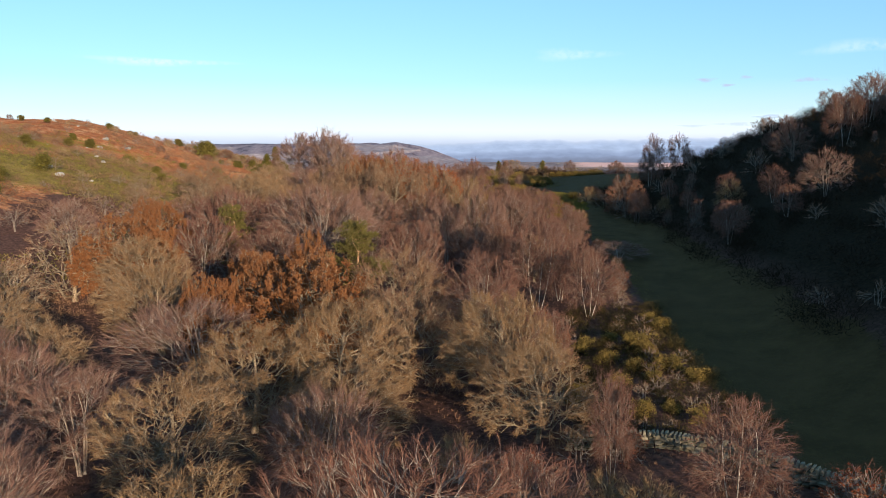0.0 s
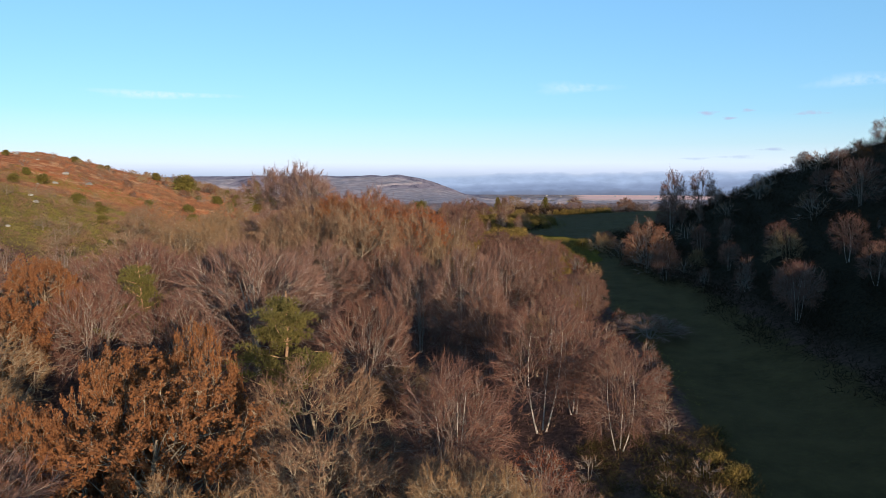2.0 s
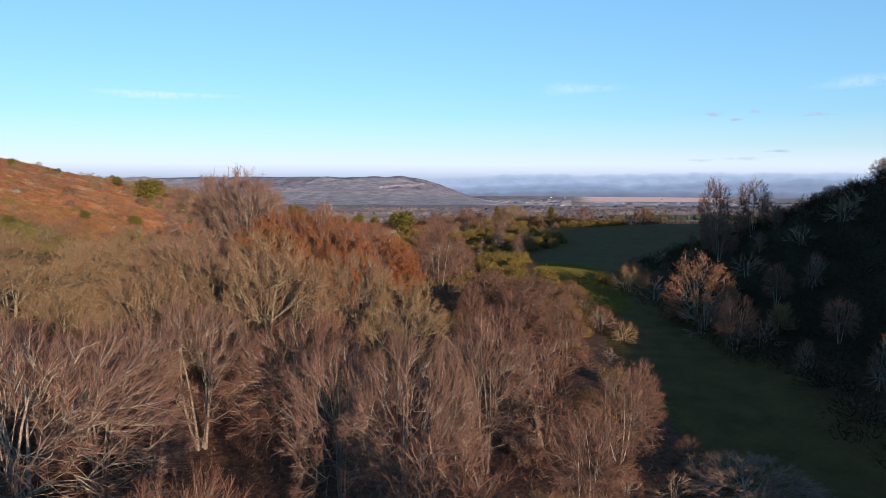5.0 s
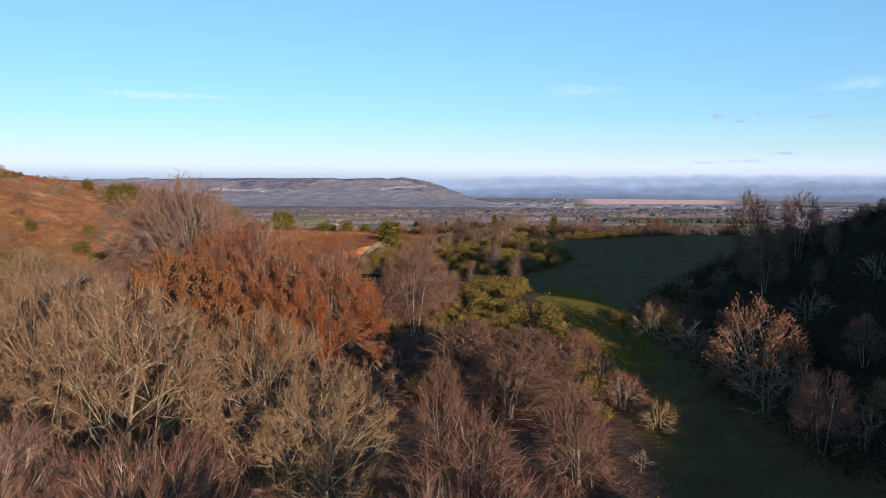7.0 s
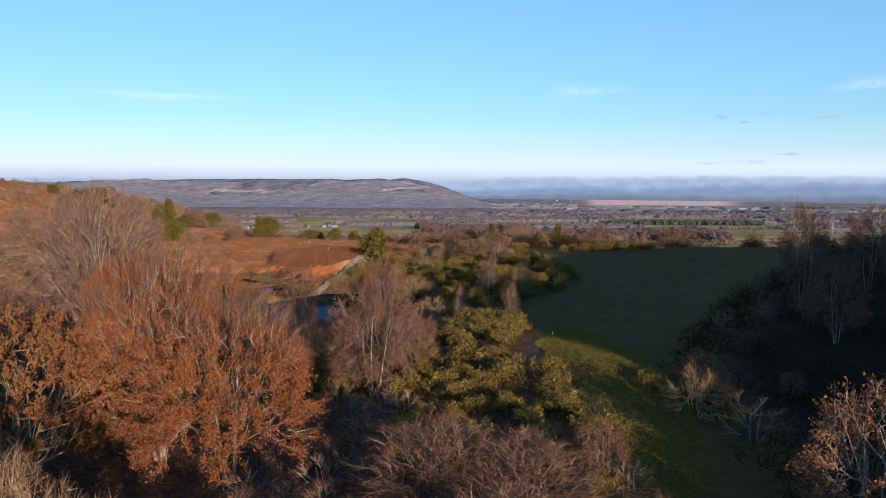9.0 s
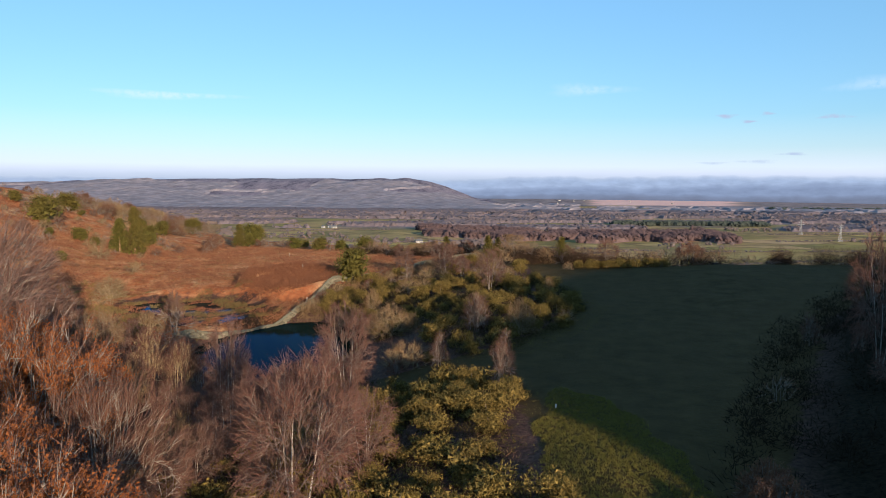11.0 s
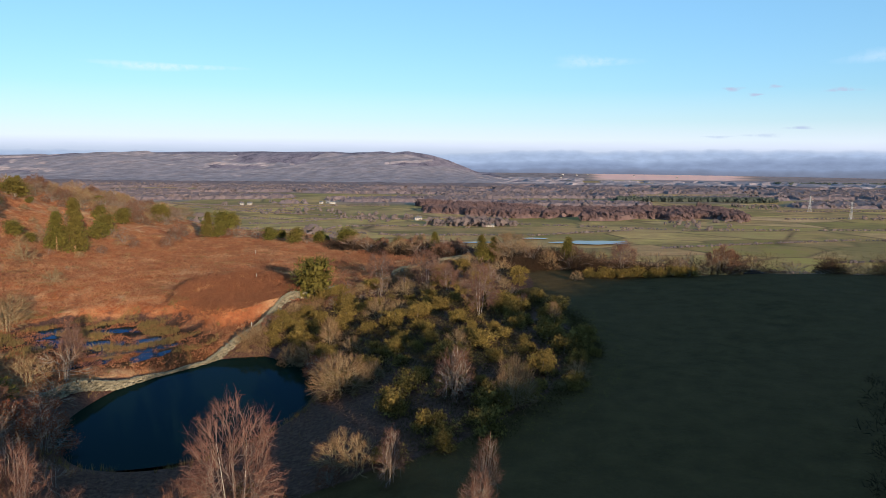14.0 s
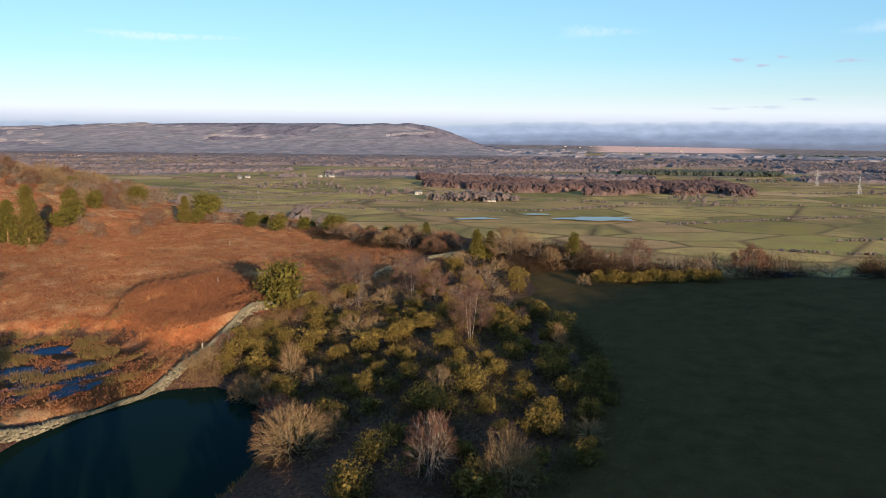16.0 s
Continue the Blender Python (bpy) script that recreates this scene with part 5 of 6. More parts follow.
boulder(0.2, 191, 1.5, 1, "pale limestone boulder among dark scrub")
rng_b = random.Random(4)
for i in range(46):
    y = rng_b.uniform(150, 440)
    x = -0.33 * y - rng_b.uniform(20, 75)
    boulder(x, y, rng_b.uniform(0.7, 2.4), 10 + i, "weathered limestone outcrop on the heathy slope")


def box(verts, faces, cx, cy, cz, sx, sy, sz, top=1.0):
    n = len(verts)
    for z, k in ((-1, 1.0), (1, top)):
        for a, b in ((-1, -1), (1, -1), (1, 1), (-1, 1)):
            verts.append((cx + a * sx / 2 * k, cy + b * sy / 2 * k, cz + z * sz / 2))
    faces += [tuple(n + i for i in f) for f in ((3, 2, 1, 0), (4, 5, 6, 7), (0, 1, 5, 4), (1, 2, 6, 5), (2, 3, 7, 6), (3, 0, 4, 7))]


def parked_car(x, y, turn):
    ob = new("car")
    ob.location, ob.rotation_euler = (x, y, float(height(x, y))), (0, 0, radians(turn))
    v, f = [], []
    box(v, f, 0, 0, 0.62, 4.2, 1.7, 0.62, 0.94)
    part("body", mesh("body", v, f, MAT["blue_paint"]), ob, "dark blue painted body")
    v, f = [], []
    box(v, f, -0.2, 0, 1.16, 2.3, 1.5, 0.50, 0.74)
    part("cabin", mesh("cabin", v, f, MAT["glass"]), ob, "dark glazed cabin")
    v, f = [], []
    box(v, f, -0.2, 0, 1.43, 1.6, 1.1, 0.06, 0.9)
    part("roof", mesh("roof", v, f, MAT["blue_paint"]), ob)
    for side in (-0.58, 0.58):
        v, f = [], []
        box(v, f, 2.06, side, 0.72, 0.12, 0.34, 0.16)
        part("headlight", mesh("headlight", v, f, MAT["white_paint"]), ob, "pale headlight")
        v, f = [], []
        box(v, f, -2.06, side, 0.76, 0.1, 0.3, 0.18)
        part("tail_light", mesh("tail_light", v, f, MAT["red_lens"]), ob, "dark red tail light")
    for end in (-2.1, 2.1):
        v, f = [], []
        box(v, f, end, 0, 0.44, 0.16, 1.62, 0.2, 0.92)
        part("bumper", mesh("bumper", v, f, MAT["rubber"]), ob, "black bumper")
    for a in (-1.3, 1.3):
        for b in (-0.8, 0.8):
            v, f = [], []
            tube(v, f, np.array([(a, b - 0.1, 0.32), (a, b + 0.1, 0.32)]), [0.32, 0.32], 14)
            f += [tuple(range(14)), tuple(range(14, 28))]
            part("wheel", mesh("wheel", v, f, MAT["rubber"]), ob)
    return tagged(ob, "dark blue car parked beyond the pasture by a hedge", "car")


parked_car(83, 328.5, 12)

# ---- the plain and the distance ----
def crowns(rng, xy, size, tall, pieces=14):
    """Many far trees as crowds of leafless tufts on one mesh."""
    xy = np.asarray(xy)
    n = len(xy)
    base = np.c_[xy, height(xy[:, 0], xy[:, 1])]
    s = size * rng.uniform(0.65, 1.35, (n, 1, 1))
    d = unit(rng.normal(0, 1, (n, pieces, 3)) + [0, 0, 0.35])
    mid = base[:, None] + d * np.concatenate([s * 0.5, s * 0.5, s * 0.45 * tall], -1) + np.concatenate([0 * s, 0 * s, s * 0.42 * tall], -1)
    mid, d = mid.reshape(-1, 3), d.reshape(-1, 3)
    r = np.repeat(s.reshape(-1), pieces)[:, None] * 1.35 / math.sqrt(pieces) * rng.uniform(0.7, 1.3, (len(mid), 1))
    out = unit(d + [0.25, -0.5, 0.5] + rng.normal(0, 0.16, d.shape))
    a = unit(np.cross(out, rng.normal(0, 1, d.shape)))
    b = np.cross(out, a)
    return np.stack([mid + a * r, mid - 0.5 * a * r + 0.85 * b * r, mid - 0.5 * a * r - 0.85 * b * r], 1)


def stuff(name, tris, mat, label, category):
    return tagged(new(name, triangles(name, tris, MAT[mat])), label, category, kind="stuff")


rng = np.random.default_rng(77)


def within(x, y):
    """How wooded the plain is, 0 to 1."""
    front = np.interp(x, [-70, -40, 180, 240, 300, 480, 520], [1640, 1490, 1360, 1352, 1400, 1365, 1640])
    near_wood = (x > -66) & (x < 500) & (y > front + 34 * rough(x, y, 45, 8.0)) & (y < front + 190) & (rough(x, y, 55, 6.0) > np.where(x < 190, -0.12, -0.38))
    lane = np.abs(rough(x, y * 2.2, 330, 1.7))
    belt = (y > 1700) & (y < 3500) & (rough(x, y * 2.4, 260, 3.3) > np.interp(y, [1700, 2000, 2500], [0.1, -0.05, -0.35])) & (lane > 0.05) & (rough(x, y * 0.3, 48, 4.0) > np.interp(y, [1700, 2300, 2700], [-0.9, -0.5, -0.3]))
    ridge = (y > 2450) & (y < 3900) & (x < 160) & (rough(x, y, 300, 5.0) > np.interp(y, [2450, 2900, 3300, 3900], [-0.9, -0.75, -0.35, 0.1]))
    return near_wood, (belt | ridge) & ~near_wood & ~((y > 3180) & (x > 0.16 * y))


def canopy(name, inside, xs, ys, tall, mat, label):
    """The closed top of a far wood: one uneven sheet of crowns that comes down to the ground at its edges."""
    gx, gy = np.meshgrid(xs, ys)
    gx = gx + rng.uniform(-0.3, 0.3, gx.shape) * (xs[1] - xs[0])
    gy = gy + rng.uniform(-0.3, 0.3, gy.shape) * (ys[1] - ys[0])
    wood = inside(gx, gy)
    lift = np.where(wood, tall * (0.55 + 0.45 * rng.uniform(0, 1, gx.shape) ** 0.7 + 0.15 * rough(gx, gy, 60, 2.0)), -2.0)
    gz = height(gx, gy) + lift
    idx = np.arange(gx.size).reshape(gx.shape)
    quads = np.stack([idx[:-1, :-1], idx[:-1, 1:], idx[1:, 1:], idx[1:, :-1]], -1).reshape(-1, 4)
    quads = quads[wood.ravel()[quads].any(1)]
    used, quads = np.unique(quads, return_inverse=True)
    me = mesh(name, np.stack([gx, gy, gz], -1).reshape(-1, 3)[used].tolist(), quads.reshape(-1, 4).tolist(), MAT[mat])
    return tagged(new(name, me), label, "wood", kind="stuff")


x, y = rng.uniform(-80, 510, 26000), rng.uniform(1330, 1700, 26000)
near, _ = within(x, y)
xy = np.c_[x, y][near][:2600]
stuff("plain_wood", crowns(rng, xy, 10, 1.15, 40), "plain_wood", "bare purplish-brown wood on the plain", "wood")
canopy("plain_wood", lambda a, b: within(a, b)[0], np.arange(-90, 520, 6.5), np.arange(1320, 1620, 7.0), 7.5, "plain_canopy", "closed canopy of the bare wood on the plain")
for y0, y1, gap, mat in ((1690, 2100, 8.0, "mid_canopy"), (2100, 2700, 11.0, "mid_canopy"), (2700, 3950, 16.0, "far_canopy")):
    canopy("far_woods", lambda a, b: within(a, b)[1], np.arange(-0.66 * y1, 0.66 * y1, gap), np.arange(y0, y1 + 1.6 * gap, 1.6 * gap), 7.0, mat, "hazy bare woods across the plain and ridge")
d = rng.uniform(1690, 2500, 40000)
x = rng.uniform(-0.66, 0.66, 40000) * d
_, far = within(x, d)
xy = np.c_[x, d][far][:7000]
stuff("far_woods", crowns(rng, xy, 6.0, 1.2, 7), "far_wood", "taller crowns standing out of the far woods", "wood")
xy = np.c_[rng.uniform(-200, 200, 900), rng.uniform(-60, 60, 900)] * [0.9, 0.5] + [560, 1900]
stuff("conifer_plantation", crowns(rng, xy, 8, 1.1, 14), "far_conifer", "dark conifer plantation on the plain", "wood")
xy = np.c_[rng.uniform(-330, 330, 300), rng.uniform(-60, 60, 300)] + [1560, 3050]
stuff("conifer_plantation", crowns(rng, xy, 11, 0.6, 12), "far_conifer", "distant dark conifer belt", "wood")

# hedges, as rows of small bushes
HEDGES = [
    (-420, 1500, 60, 1290), (60, 1290, 330, 1215), (330, 1215, 820, 1260), (-300, 1180, -60, 1110), (-60, 1110, 120, 1130), (250, 1010, 520, 1110),
    (520, 1110, 900, 1080), (380, 900, 640, 960), (-560, 1450, -330, 1330), (-330, 1330, -90, 1350),
    (-700, 1700, -380, 1590), (-380, 1590, -120, 1660), (560, 1420, 1100, 1500), (480, 760, 700, 820), (620, 1600, 1200, 1680), (-150, 1220, 30, 1250),
    (-620, 1250, -480, 1420), (700, 1330, 980, 1300), (330, 720, 560, 700), (300, 840, 480, 800), (480, 800, 760, 900), 
    (600, 960, 880, 980), (560, 640, 800, 690), (-420, 1120, -180, 1060), (-180, 1060, -150, 1220),
    (-250, 1250, -120, 1420), (-380, 1240, -250, 1250), (-90, 1350, 60, 1400), (120, 1130, 260, 1210), (-500, 1560, -260, 1480), (820, 1160, 1050, 1180),
]
for x0, y0, x1, y1 in HEDGES:
    n = int(math.hypot(x1 - x0, y1 - y0) / 2.4)
    t = np.linspace(0, 1, n)
    gaps = rough(x0 + t * 900, y0 + t * 300, 60, 1.0) > -0.45
    xy = np.c_[x0 + t * (x1 - x0), y0 + t * (y1 - y0)][gaps] + rng.normal(0, 1.2, (int(gaps.sum()), 2))
    stuff("hedge", crowns(rng, xy, 2.7, 0.8, 7), "mid_wood", "bare hedgerow between fields of the plain", "hedge")
xy = np.c_[rng.uniform(-900, 1100, 5000), rng.uniform(900, 1750, 5000)]
keep = rough(xy[:, 0], xy[:, 1], 130, 2.2) > 0.42
keep &= (xy[:, 1] > 1180) | (xy[:, 0] < -60)
stuff("field_trees", crowns(rng, xy[keep][:300], 5.5, 1.0, 22), "mid_wood", "scattered bare trees about the fields", "trees")
xy = np.c_[rng.normal(40, 26, 90), rng.normal(1262, 14, 90)]
stuff("farm_trees", crowns(rng, xy, 9, 1.2, 18), "mid_wood", "bare trees round a farm on the plain", "trees")
# wooded slope below the brow
x, y = rng.uniform(-260, 420, 9000), rng.uniform(360, 760, 9000)
edge = np.interp(x, [-600, -150, -60, -20, 20, 60, 120, 300], [560, 500, 455, 425, 372, 338, 325, 300])
keep = (y > edge + 45) & (y < edge + 200)
stuff("slope_wood", crowns(rng, np.c_[x, y][keep][:420], 7, 1.0, 70), "mid_wood", "bare wood on the slope below the brow", "wood")

flat_water("water", "flooded pool on the plain", 178, 1048, PLAIN + 1.2, 43, 19, 6, 0.13, 5, "flood")
flat_water("water", "narrow flooded pool on the plain", 40, 1035, PLAIN + 1.2, 26, 8, 14, 0.15, 6, "flood")
flat_water("water", "small flooded hollow on the plain", 112, 1085, PLAIN + 1.2, 17, 7, 0, 0.1, 7, "flood")
for i, (x, y, rx, ry, turn) in enumerate(((-43, 287, 7.5, 4.2, 20), (-37, 279, 6.5, 3.0, -15), (-28.5, 276.5, 5.8, 2.6, 30), (-36, 288, 3.6, 1.6, 5), (-28, 282, 3.0, 1.4, 40), (-44, 277, 3.6, 1.8, 0), (-24.5, 273, 3.4, 1.5, 62), (-31, 268.5, 3.6, 1.4, 58))):
    flat_water("water", "shallow dark marsh pool among rushes and bracken", x, y, MARSH + 0.04 + 0.006 * i, rx, ry, turn, 0.16, 20 + i, "marsh_water")


def farmhouse(x, y, length, wide, tall, turn, label):
    ob = new("farmhouse")
    ob.location, ob.rotation_euler = (x, y, float(height(x, y)) - 0.1), (0, 0, radians(turn))
    v, f = [], []
    box(v, f, 0, 0, tall / 2, length, wide, tall)
    part("wall", mesh("wall", v, f, MAT["render_wall"]), ob)
    h, l, w = tall, length / 2 + 0.3, wide / 2 + 0.3
    v = [(-l, -w, h), (l, -w, h), (l, w, h), (-l, w, h), (-l, 0, h + wide * 0.42), (l, 0, h + wide * 0.42)]
    f = [(0, 1, 5, 4), (2, 3, 4, 5), (1, 2, 5), (3, 0, 4), (0, 3, 2, 1)]
    part("roof", mesh("roof", v, f, MAT["slate"]), ob)
    v, f = [], []
    box(v, f, length * 0.35, 0, h + wide * 0.5, 0.9, 0.9, 1.8)
    part("chimney", mesh("chimney", v, f, MAT["stone"]), ob)
    for i in range(3):
        v, f = [], []
        box(v, f, (i - 1) * length * 0.28, -wide / 2 - 0.02, tall * 0.62, 1.0, 0.08, 1.2)
        part("window", mesh("window", v, f, MAT["glass"]), ob)
    return tagged(ob, label, "house")


farmhouse(64, 1238, 12, 5.5, 2.8, -4, "long low white farm building on the plain")
farmhouse(47, 1285, 10, 7, 5, 20, "pale farmhouse among bare trees")
FARMS = [(-264, 1700), (-252, 1712), (-240, 1695), (-409, 1636), (-398, 1650), (-45, 1336), (-1178, 2559), (-1155, 2593), (-1120, 2560), (-1190, 2610), (36, 2890), (78, 2930), (120, 3050), (150, 3120), (163, 3200), (60, 2960), (1017, 3651), (-620, 2380), (-560, 2350), (330, 3500), (480, 3620), (900, 4000), (620, 4050), (148, 3360), (186, 3390), (230, 3350), (262, 3400), (300, 3420), (345, 3380), (560, 4150), (700, 4200)]
for i, (x, y) in enumerate(FARMS):
    farmhouse(x, y, 6.5 + 2.5 * (i % 3), 5.5, 3.6, (i * 47) % 60 - 30, "distant white house with a slate roof")


def pylon(x, y, tall):
    ob = new("power_pylon")
    ob.location = (x, y, float(height(x, y)))
    v, f = [], []
    for a in (-1, 1):
        for b in (-1, 1):
            tube(v, f, np.array([(a * 2.6, b * 2.6, 0), (a * 0.8, b * 0.8, tall * 0.62), (a * 0.25, b * 0.25, tall)]), [0.28, 0.22, 0.16], 4)
    for k in range(6):
        z0, z1 = tall * k / 7, tall * (k + 1) / 7
        w0, w1 = 2.6 - 2.9 * z0 / tall * 0.8, 2.6 - 2.9 * z1 / tall * 0.8
        for s in (-1, 1):
            tube(v, f, np.array([(-w0, s * w0, z0), (w1, s * w1, z1)]), [0.14, 0.14], 3)
            tube(v, f, np.array([(w0, s * w0, z0), (-w1, s * w1, z1)]), [0.14, 0.14], 3)
    part("tower", mesh("tower", v, f, MAT["steel"]), ob)
    for z, w in ((0.66, 6.5), (0.79, 5.2), (0.92, 3.8)):
        v, f = [], []
        tube(v, f, np.array([(-w, 0, tall * z), (0, 0, tall * z + 1.0), (w, 0, tall * z)]), [0.16, 0.3, 0.16], 4)
        part("cross_arm", mesh("cross_arm", v, f, MAT["steel"]), ob)
    return tagged(ob, "grey lattice steel power pylon on the plain", "pylon")


pylon(683, 1602, 30)
pylon(672, 1429, 30)

# mountains and haze on the horizon, as glowing sheets with the haze painted in
m, tree, b = material("distance")
tree.nodes.remove(b)
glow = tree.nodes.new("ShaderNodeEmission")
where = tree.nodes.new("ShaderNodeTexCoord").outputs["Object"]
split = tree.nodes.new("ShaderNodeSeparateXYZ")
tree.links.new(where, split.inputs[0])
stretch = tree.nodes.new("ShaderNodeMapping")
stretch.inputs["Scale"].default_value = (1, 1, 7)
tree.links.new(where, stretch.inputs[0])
# haze painted as a glow, blue low down and paler with height
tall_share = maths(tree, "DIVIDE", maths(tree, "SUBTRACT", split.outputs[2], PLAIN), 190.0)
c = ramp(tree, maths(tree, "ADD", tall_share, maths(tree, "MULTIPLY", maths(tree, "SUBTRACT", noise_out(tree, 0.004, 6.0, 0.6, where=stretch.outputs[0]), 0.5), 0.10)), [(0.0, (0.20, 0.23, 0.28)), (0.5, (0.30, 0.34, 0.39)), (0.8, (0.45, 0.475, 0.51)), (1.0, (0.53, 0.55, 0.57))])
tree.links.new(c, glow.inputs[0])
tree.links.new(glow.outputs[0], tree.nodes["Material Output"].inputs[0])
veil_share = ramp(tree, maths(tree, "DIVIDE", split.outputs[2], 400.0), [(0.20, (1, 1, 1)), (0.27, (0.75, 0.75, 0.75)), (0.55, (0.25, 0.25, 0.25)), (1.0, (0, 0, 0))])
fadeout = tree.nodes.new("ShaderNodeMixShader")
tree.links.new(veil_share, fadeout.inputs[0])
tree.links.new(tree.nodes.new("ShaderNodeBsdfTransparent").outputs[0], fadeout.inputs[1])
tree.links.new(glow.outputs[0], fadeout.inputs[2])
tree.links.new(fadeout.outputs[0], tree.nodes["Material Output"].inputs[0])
verts, faces = [], []
turns = np.linspace(-80, 80, 161)
for i, a in enumerate(np.radians(turns)):
    x, y = 4640 * math.sin(a), 4640 * math.cos(a)
    for z in (PLAIN - 30, 0, 80, 140, 260, 400):
        verts.append((x, y, z))
    if i:
        n = 6 * i
        faces += [(n - 6 + k, n + k, n + k + 1, n - 5 + k) for k in range(5)]
tagged(new("backdrop", mesh("backdrop", verts, faces, m)), "glowing sheet painted as blue haze over the far plain and sea of hills", "haze", kind="structure")

# mountain ranges as glowing sheets, haze painted in, fading into the haze above
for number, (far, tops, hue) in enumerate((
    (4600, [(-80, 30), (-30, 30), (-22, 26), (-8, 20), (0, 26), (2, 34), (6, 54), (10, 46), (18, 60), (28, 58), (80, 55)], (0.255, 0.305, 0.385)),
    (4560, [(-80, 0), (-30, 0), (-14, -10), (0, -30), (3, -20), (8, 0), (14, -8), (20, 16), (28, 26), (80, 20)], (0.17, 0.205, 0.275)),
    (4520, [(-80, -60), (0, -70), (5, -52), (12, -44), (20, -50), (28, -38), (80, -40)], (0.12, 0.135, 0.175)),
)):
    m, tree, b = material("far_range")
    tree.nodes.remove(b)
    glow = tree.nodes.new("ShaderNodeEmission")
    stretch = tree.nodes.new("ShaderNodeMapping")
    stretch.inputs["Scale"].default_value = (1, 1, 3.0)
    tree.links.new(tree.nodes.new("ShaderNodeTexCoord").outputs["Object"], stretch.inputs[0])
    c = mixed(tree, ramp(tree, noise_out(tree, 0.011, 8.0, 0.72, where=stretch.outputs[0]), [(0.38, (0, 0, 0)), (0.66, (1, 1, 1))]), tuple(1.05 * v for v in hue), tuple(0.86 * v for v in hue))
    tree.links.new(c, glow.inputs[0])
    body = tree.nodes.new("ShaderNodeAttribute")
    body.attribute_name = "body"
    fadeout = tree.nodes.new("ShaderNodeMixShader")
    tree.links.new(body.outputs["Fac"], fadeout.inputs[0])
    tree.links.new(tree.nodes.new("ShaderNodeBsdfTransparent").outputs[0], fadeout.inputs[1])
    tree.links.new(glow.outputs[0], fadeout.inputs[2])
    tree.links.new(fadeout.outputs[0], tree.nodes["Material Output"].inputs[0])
    verts, faces, solid = [], [], []
    for i, turn in enumerate(np.linspace(-80, 80, 401)):
        a = radians(turn)
        top = float(np.interp(turn, [p[0] for p in tops], [p[1] for p in tops])) + 8 * float(rough(turn, 0.0, 1.1, 3.0 + number)) + 5 * float(rough(turn, 0.0, 0.45, 1.0 + number))
        for z, share in ((PLAIN - 30, 1.0), (top - 26, 1.0), (top - 8, 0.6), (top + 6, 0.0)):
            verts.append((far * math.sin(a), far * math.cos(a), max(z, PLAIN - 30 + share)))
            solid.append(share)
        if i:
            n = 4 * i
            faces += [(n - 4 + k, n + k, n + k + 1, n - 3 + k) for k in range(3)]
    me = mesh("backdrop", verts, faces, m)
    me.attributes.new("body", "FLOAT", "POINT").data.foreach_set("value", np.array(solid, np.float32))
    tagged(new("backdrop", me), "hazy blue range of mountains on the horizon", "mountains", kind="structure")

# thin clouds far off: flat glowing sheets, daylight and greyness in their colour
m, tree, b = material("thin_cloud")
tree.nodes.remove(b)
glow = node(tree, "ShaderNodeEmission", Strength=1.0)
clear = tree.nodes.new("ShaderNodeBsdfTransparent")
mix = tree.nodes.new("ShaderNodeMixShader")
fade = tree.nodes.new("ShaderNodeAttribute")
fade.attribute_name = "body"
wisps = ramp(tree, noise_out(tree, 0.02, 5.0), [(0.30, (0, 0, 0)), (0.55, (1, 1, 1))])
tint = tree.nodes.new("ShaderNodeAttribute")
tint.attribute_name = "shade"
tree.links.new(mixed(tree, tint.outputs["Fac"], (0.54, 0.58, 0.60), (0.30, 0.35, 0.42)), glow.inputs[0])
tree.links.new(maths(tree, "MULTIPLY", fade.outputs["Fac"], wisps), mix.inputs[0])
tree.links.new(clear.outputs[0], mix.inputs[1])
tree.links.new(glow.outputs[0], mix.inputs[2])
tree.links.new(mix.outputs[0], tree.nodes["Material Output"].inputs[0])
# bearing and height in degrees, half-length and half-height in metres, body, greyness
CLOUDS = [
    (19.0, 4.6, 60, 14, 0.9, 1.0), (20.4, 4.2, 45, 10, 0.8, 1.0), (21.6, 4.7, 40, 12, 0.7, 1.0), (25.6, 4.4, 95, 13, 0.9, 1.0), (23.2, 2.0, 80, 10, 0.7, 0.9),
    (21.0, 1.5, 120, 12, 0.5, 0.8), (18.2, 1.4, 90, 9, 0.5, 0.8), (-20.5, 5.8, 420, 26, 0.5, 0.0), (9.5, 6.6, 260, 40, 0.30, 0.0), (28.5, 6.4, 300, 40, 0.30, 0.0),
]
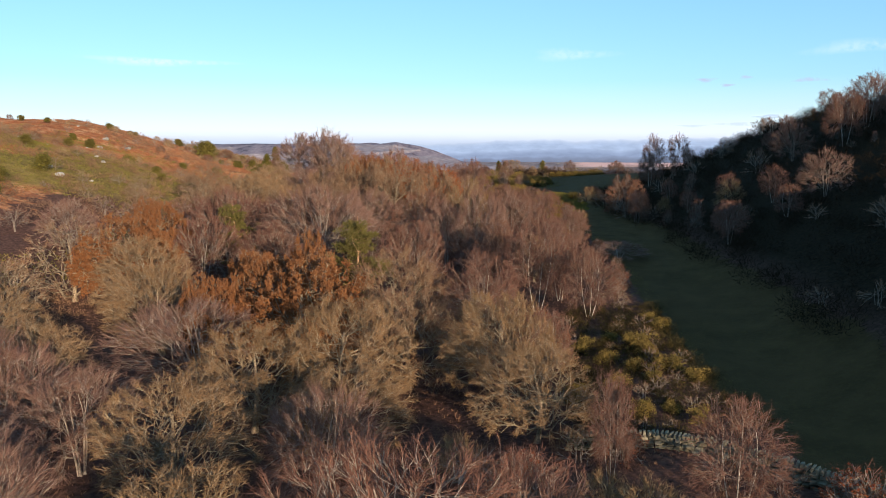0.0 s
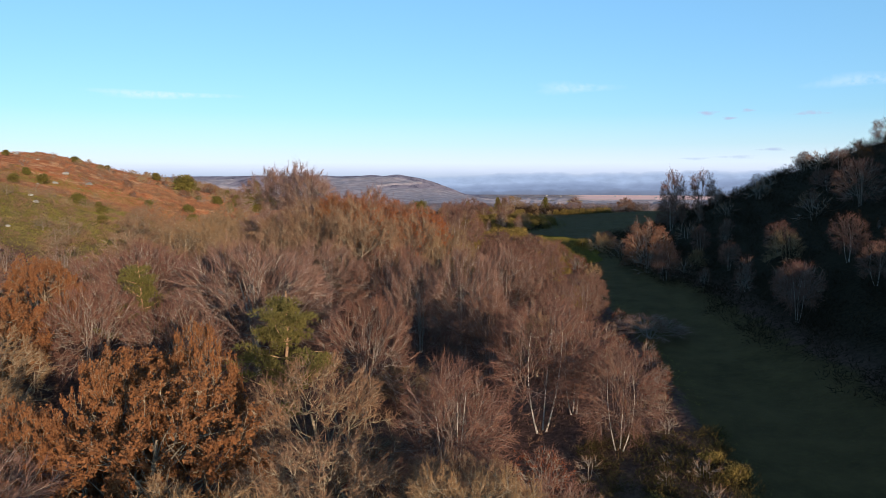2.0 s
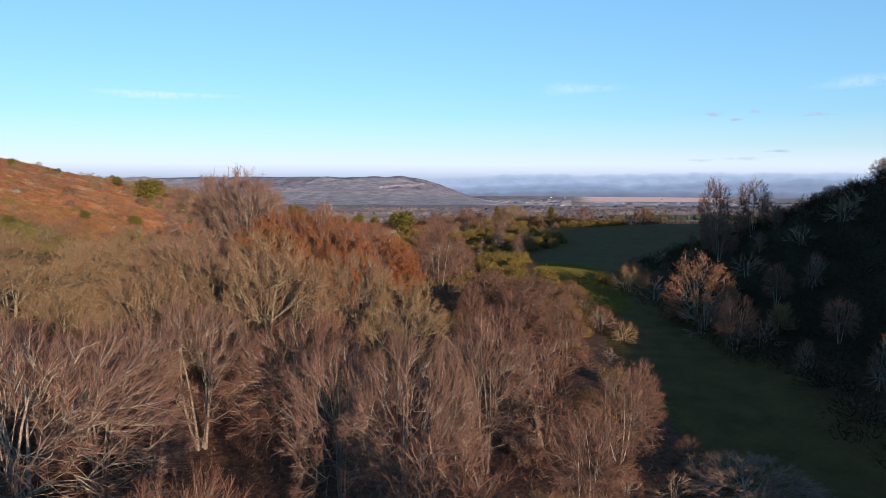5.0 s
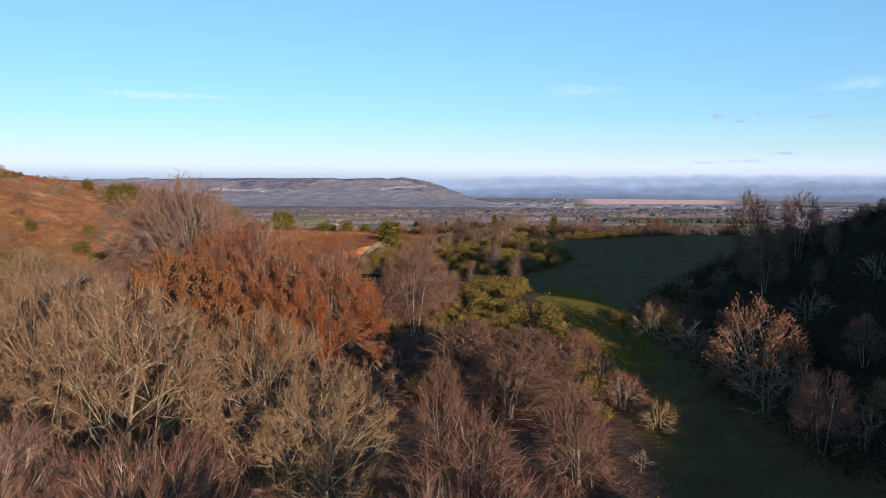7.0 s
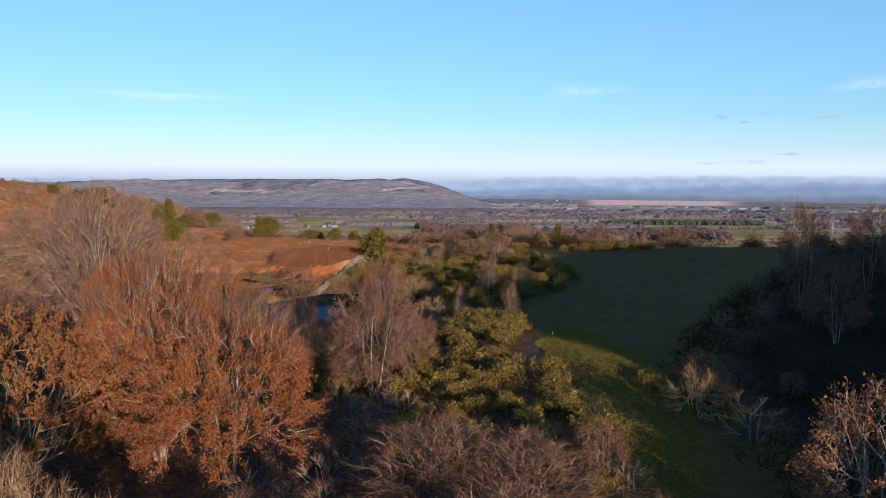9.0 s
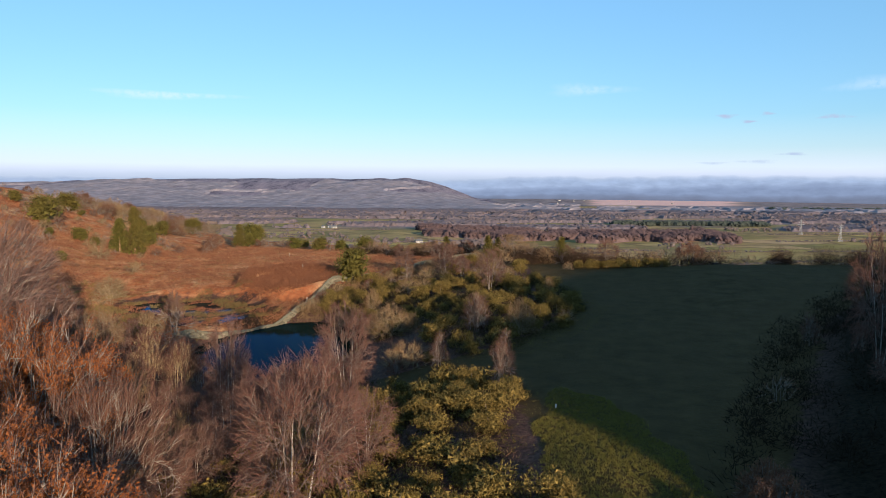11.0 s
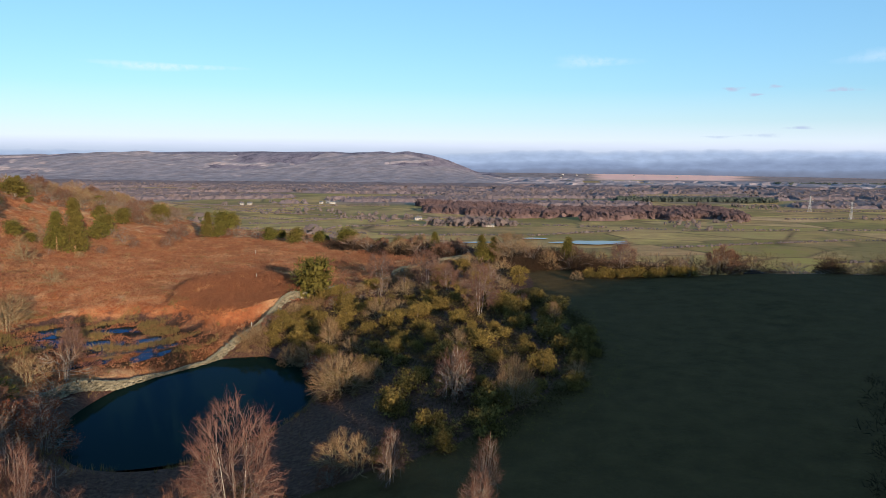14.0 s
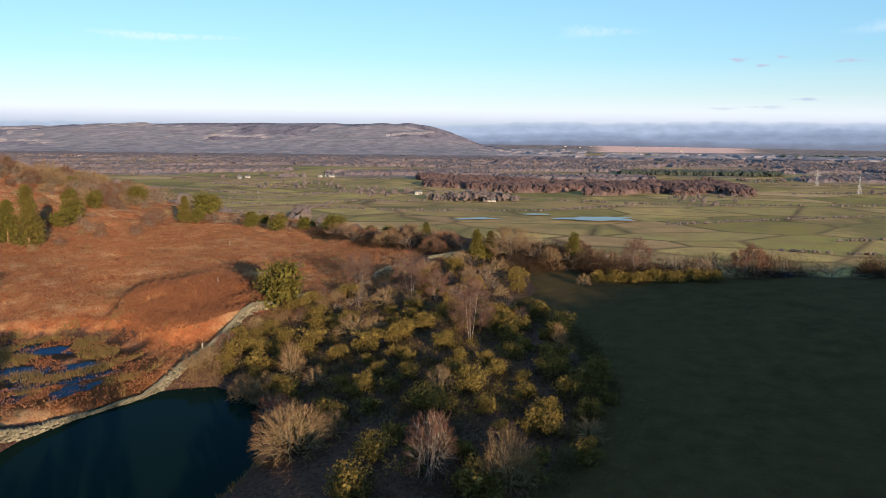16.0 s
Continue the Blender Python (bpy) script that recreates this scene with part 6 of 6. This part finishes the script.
for i, (bearing, up, half_long, half_tall, body, grey) in enumerate(CLOUDS):
    a = radians(bearing)
    centre = np.array([4500 * math.sin(a), 4500 * math.cos(a), 20 + 4500 * math.tan(radians(up))])
    right = np.array([math.cos(a), -math.sin(a), 0])
    verts, faces, soft = [tuple(centre)], [], [1.0]
    for ring in (0.35, 0.7, 1.0):
        for k in range(24):
            t = 2 * math.pi * k / 24
            wob = 1 + 0.25 * math.sin(3 * t + i) * ring
            v = centre + right * (half_long * ring * math.cos(t) * wob) + np.array([0, 0, half_tall * ring * math.sin(t) * wob])
            verts.append(tuple(v))
            soft.append({0.35: 0.85, 0.7: 0.35, 1.0: 0.0}[ring])
    faces += [(0, 1 + k, 1 + (k + 1) % 24) for k in range(24)]
    for r in range(2):
        o = 1 + 24 * r
        faces += [(o + k, o + 24 + k, o + 24 + (k + 1) % 24, o + (k + 1) % 24) for k in range(24)]
    me = mesh("cloud", verts, faces, m)
    me.attributes.new("body", "FLOAT", "POINT").data.foreach_set("value", np.minimum(1.0, np.array(soft, np.float32) * body * (1.5 if grey else 1.0)))
    me.attributes.new("shade", "FLOAT", "POINT").data.foreach_set("value", np.full(len(verts), grey, np.float32))
    tagged(new("cloud", me), "thin wisp of cloud low over the horizon", "cloud", kind="structure")

# ---- bracken, reeds and rough grass ----
def fronds(rng, n, x0, x1, y0, y1, keep, blades, length, width, lean):
    x, y = rng.uniform(x0, x1, n), rng.uniform(y0, y1, n)
    ok = keep(x, y)
    x, y = x[ok], y[ok]
    p = np.repeat(np.c_[x, y, height(x, y)], blades, 0)
    p += rng.normal(0, 0.12, p.shape) * [1, 1, 0]
    ways = rng.normal(0, lean, p.shape) * [1, 1, 0] + [0, 0, 1]
    return slivers(rng, p, ways, length * rng.uniform(0.6, 1.3, len(p)), width)


rng = np.random.default_rng(9)
bank = lambda x, y: ((x + 20) / 12) ** 2 + ((y - 304) / 13) ** 2 < 1.0 + 0.4 * rough(x, y, 5.0, 2.0)
stuff("bracken", fronds(rng, 9000, -34, -6, 289, 319, bank, 5, 0.5, 0.15, 0.9), "bracken_red", "dense bank of rust-brown dead bracken", "bracken")
heath = lambda x, y: (bracken_share(x, y) > 0.55) & (rough(x, y, 5, 3.0) > -0.45) & (((x + 35) / 16) ** 2 + ((y - 281) / 13) ** 2 > 1.1)
stuff("bracken", fronds(rng, 75000, -120, 25, 255, 430, heath, 3, 0.42, 0.15, 0.9), "bracken", "rust-brown dead bracken over the heath", "bracken")
stuff("bracken", fronds(rng, 40000, -190, -45, 110, 420, heath, 3, 0.45, 0.18, 0.9), "bracken_red", "dead bracken on the heathy hillside", "bracken")
clump_ground = lambda x, y: float(bracken_share(x, y)) > 0.55 and float(rough(x, y, 7, 5.0)) > -0.25 and ((x + 37) / 16) ** 2 + ((y - 285) / 12) ** 2 > 1.2
stuff("bracken", thicket(rng, spread(rng, 6500, -100, 22, 258, 430, clump_ground), 1.8, 0.58, 34, 0.11), "bracken_red", "waist-high clumps of collapsed red-brown bracken", "bracken")
mound = lambda x, y: bool(bank(x, y))
stuff("bracken", thicket(rng, spread(rng, 900, -34, -6, 289, 319, mound), 1.5, 0.5, 46, 0.10), "bracken_red", "tumbled tufts of bracken on the bank", "bracken")
marsh = lambda x, y: (((x + 37) / 17) ** 2 + ((y - 284) / 13) ** 2 < 1.3) & (rough(x, y, 3.4, 6.0) > 0.12)
stuff("reeds", fronds(rng, 12000, -58, -16, 267, 302, marsh, 5, 0.7, 0.06, 0.4), "reed", "straw-coloured rushes round a marsh pool", "rushes")
bank2 = lambda x, y: (np.abs(pond_shape(x, y) - 1.35) < 0.22) & (rough(x, y, 4.0, 2.0) > -0.2)
stuff("reeds", fronds(rng, 5000, -40, 20, 225, 290, bank2, 5, 0.7, 0.06, 0.35), "reed", "tawny grass along the pond's edge", "grass")
rough_turf = lambda x, y: (np.abs(x - pasture_edge(y) + 1.5) < 3.5) & (rough(x, y, 3.0, 2.0) > -0.5)
stuff("rough_grass", fronds(rng, 14000, 14, 42, 55, 310, rough_turf, 4, 0.18, 0.035, 0.7), "turf_blades", "rough tussocky grass along the pasture's edge", "grass")
under = lambda x, y: (x < pasture_edge(y) - 2) & (bracken_share(x, y) < 0.4) & (pond_shape(x, y) > 1.4)
stuff("undergrowth", fronds(rng, 26000, -60, 26, 20, 262, under, 3, 0.45, 0.05, 0.7), "oak_twigs", "dead bracken and bramble under the trees", "undergrowth")
bare_bank = lambda x, y: (x > 0.8 + np.interp(y, [262, 267.7, 274.7, 284.3, 294.8, 303, 309.5, 325, 340], [-24.6, -21.8, -17, -13.3, -11, -7.2, -3, 6, 18])) & (x < 30) & (pond_shape(x, y) > 1.25)
stuff("rough_grass", fronds(rng, 16000, -24, 30, 258, 340, bare_bank, 4, 0.4, 0.06, 0.5), "reed", "pale tussocks of dead grass below the wall", "grass")
turf_bank = lambda x, y: ((x - 28.5) / 5.4) ** 2 + ((y - 186) / 25) ** 2 < 1.1 + 0.3 * rough(x, y, 3.0, 1.0)
stuff("rough_grass", fronds(rng, 26000, 18, 38, 157, 214, turf_bank, 7, 0.2, 0.04, 0.6), "turf_blades", "sunlit yellow-green turf on a bank", "grass")

pale = lambda x, y: (bracken_share(x, y) > 0.6) & (rough(x, y * 1.7, 9, 12.0) > 0.22) & (((x + 20) / 13) ** 2 + ((y - 304) / 14) ** 2 > 1.1)
stuff("rough_grass", fronds(rng, 16000, -110, 22, 262, 425, pale, 4, 0.34, 0.07, 0.6), "reed", "bleached moor grass in drifts over the heath", "grass")
damp = lambda x, y: (((x + 35) / 18) ** 2 + ((y - 282) / 15) ** 2 < 1.2) & (rough(x, y, 2.6, 1.0) < 0.1)
stuff("bracken", fronds(rng, 9000, -58, -16, 267, 302, damp, 3, 0.4, 0.12, 0.9), "bracken_red", "dark sodden bracken in the marsh", "bracken")
bare_heath = lambda x, y: (bracken_share(x, y) > 0.55) & (rough(x, y, 5, 3.0) < -0.36) & (((x + 35) / 16) ** 2 + ((y - 281) / 13) ** 2 > 1.1)
stuff("rough_grass", fronds(rng, 40000, -120, 25, 258, 430, bare_heath, 4, 0.30, 0.09, 0.8), "reed", "bleached grass along trods through the bracken", "grass")
left_turf = lambda x, y: (x < -50) & (-0.6 * y - 25 < x) & (rough(x, y, 26, 8.0) > -0.3)
stuff("rough_grass", fronds(rng, 60000, -170, -48, 70, 285, left_turf, 3, 0.35, 0.13, 0.7), "turf_blades", "olive moor grass on the heathy hill", "grass")
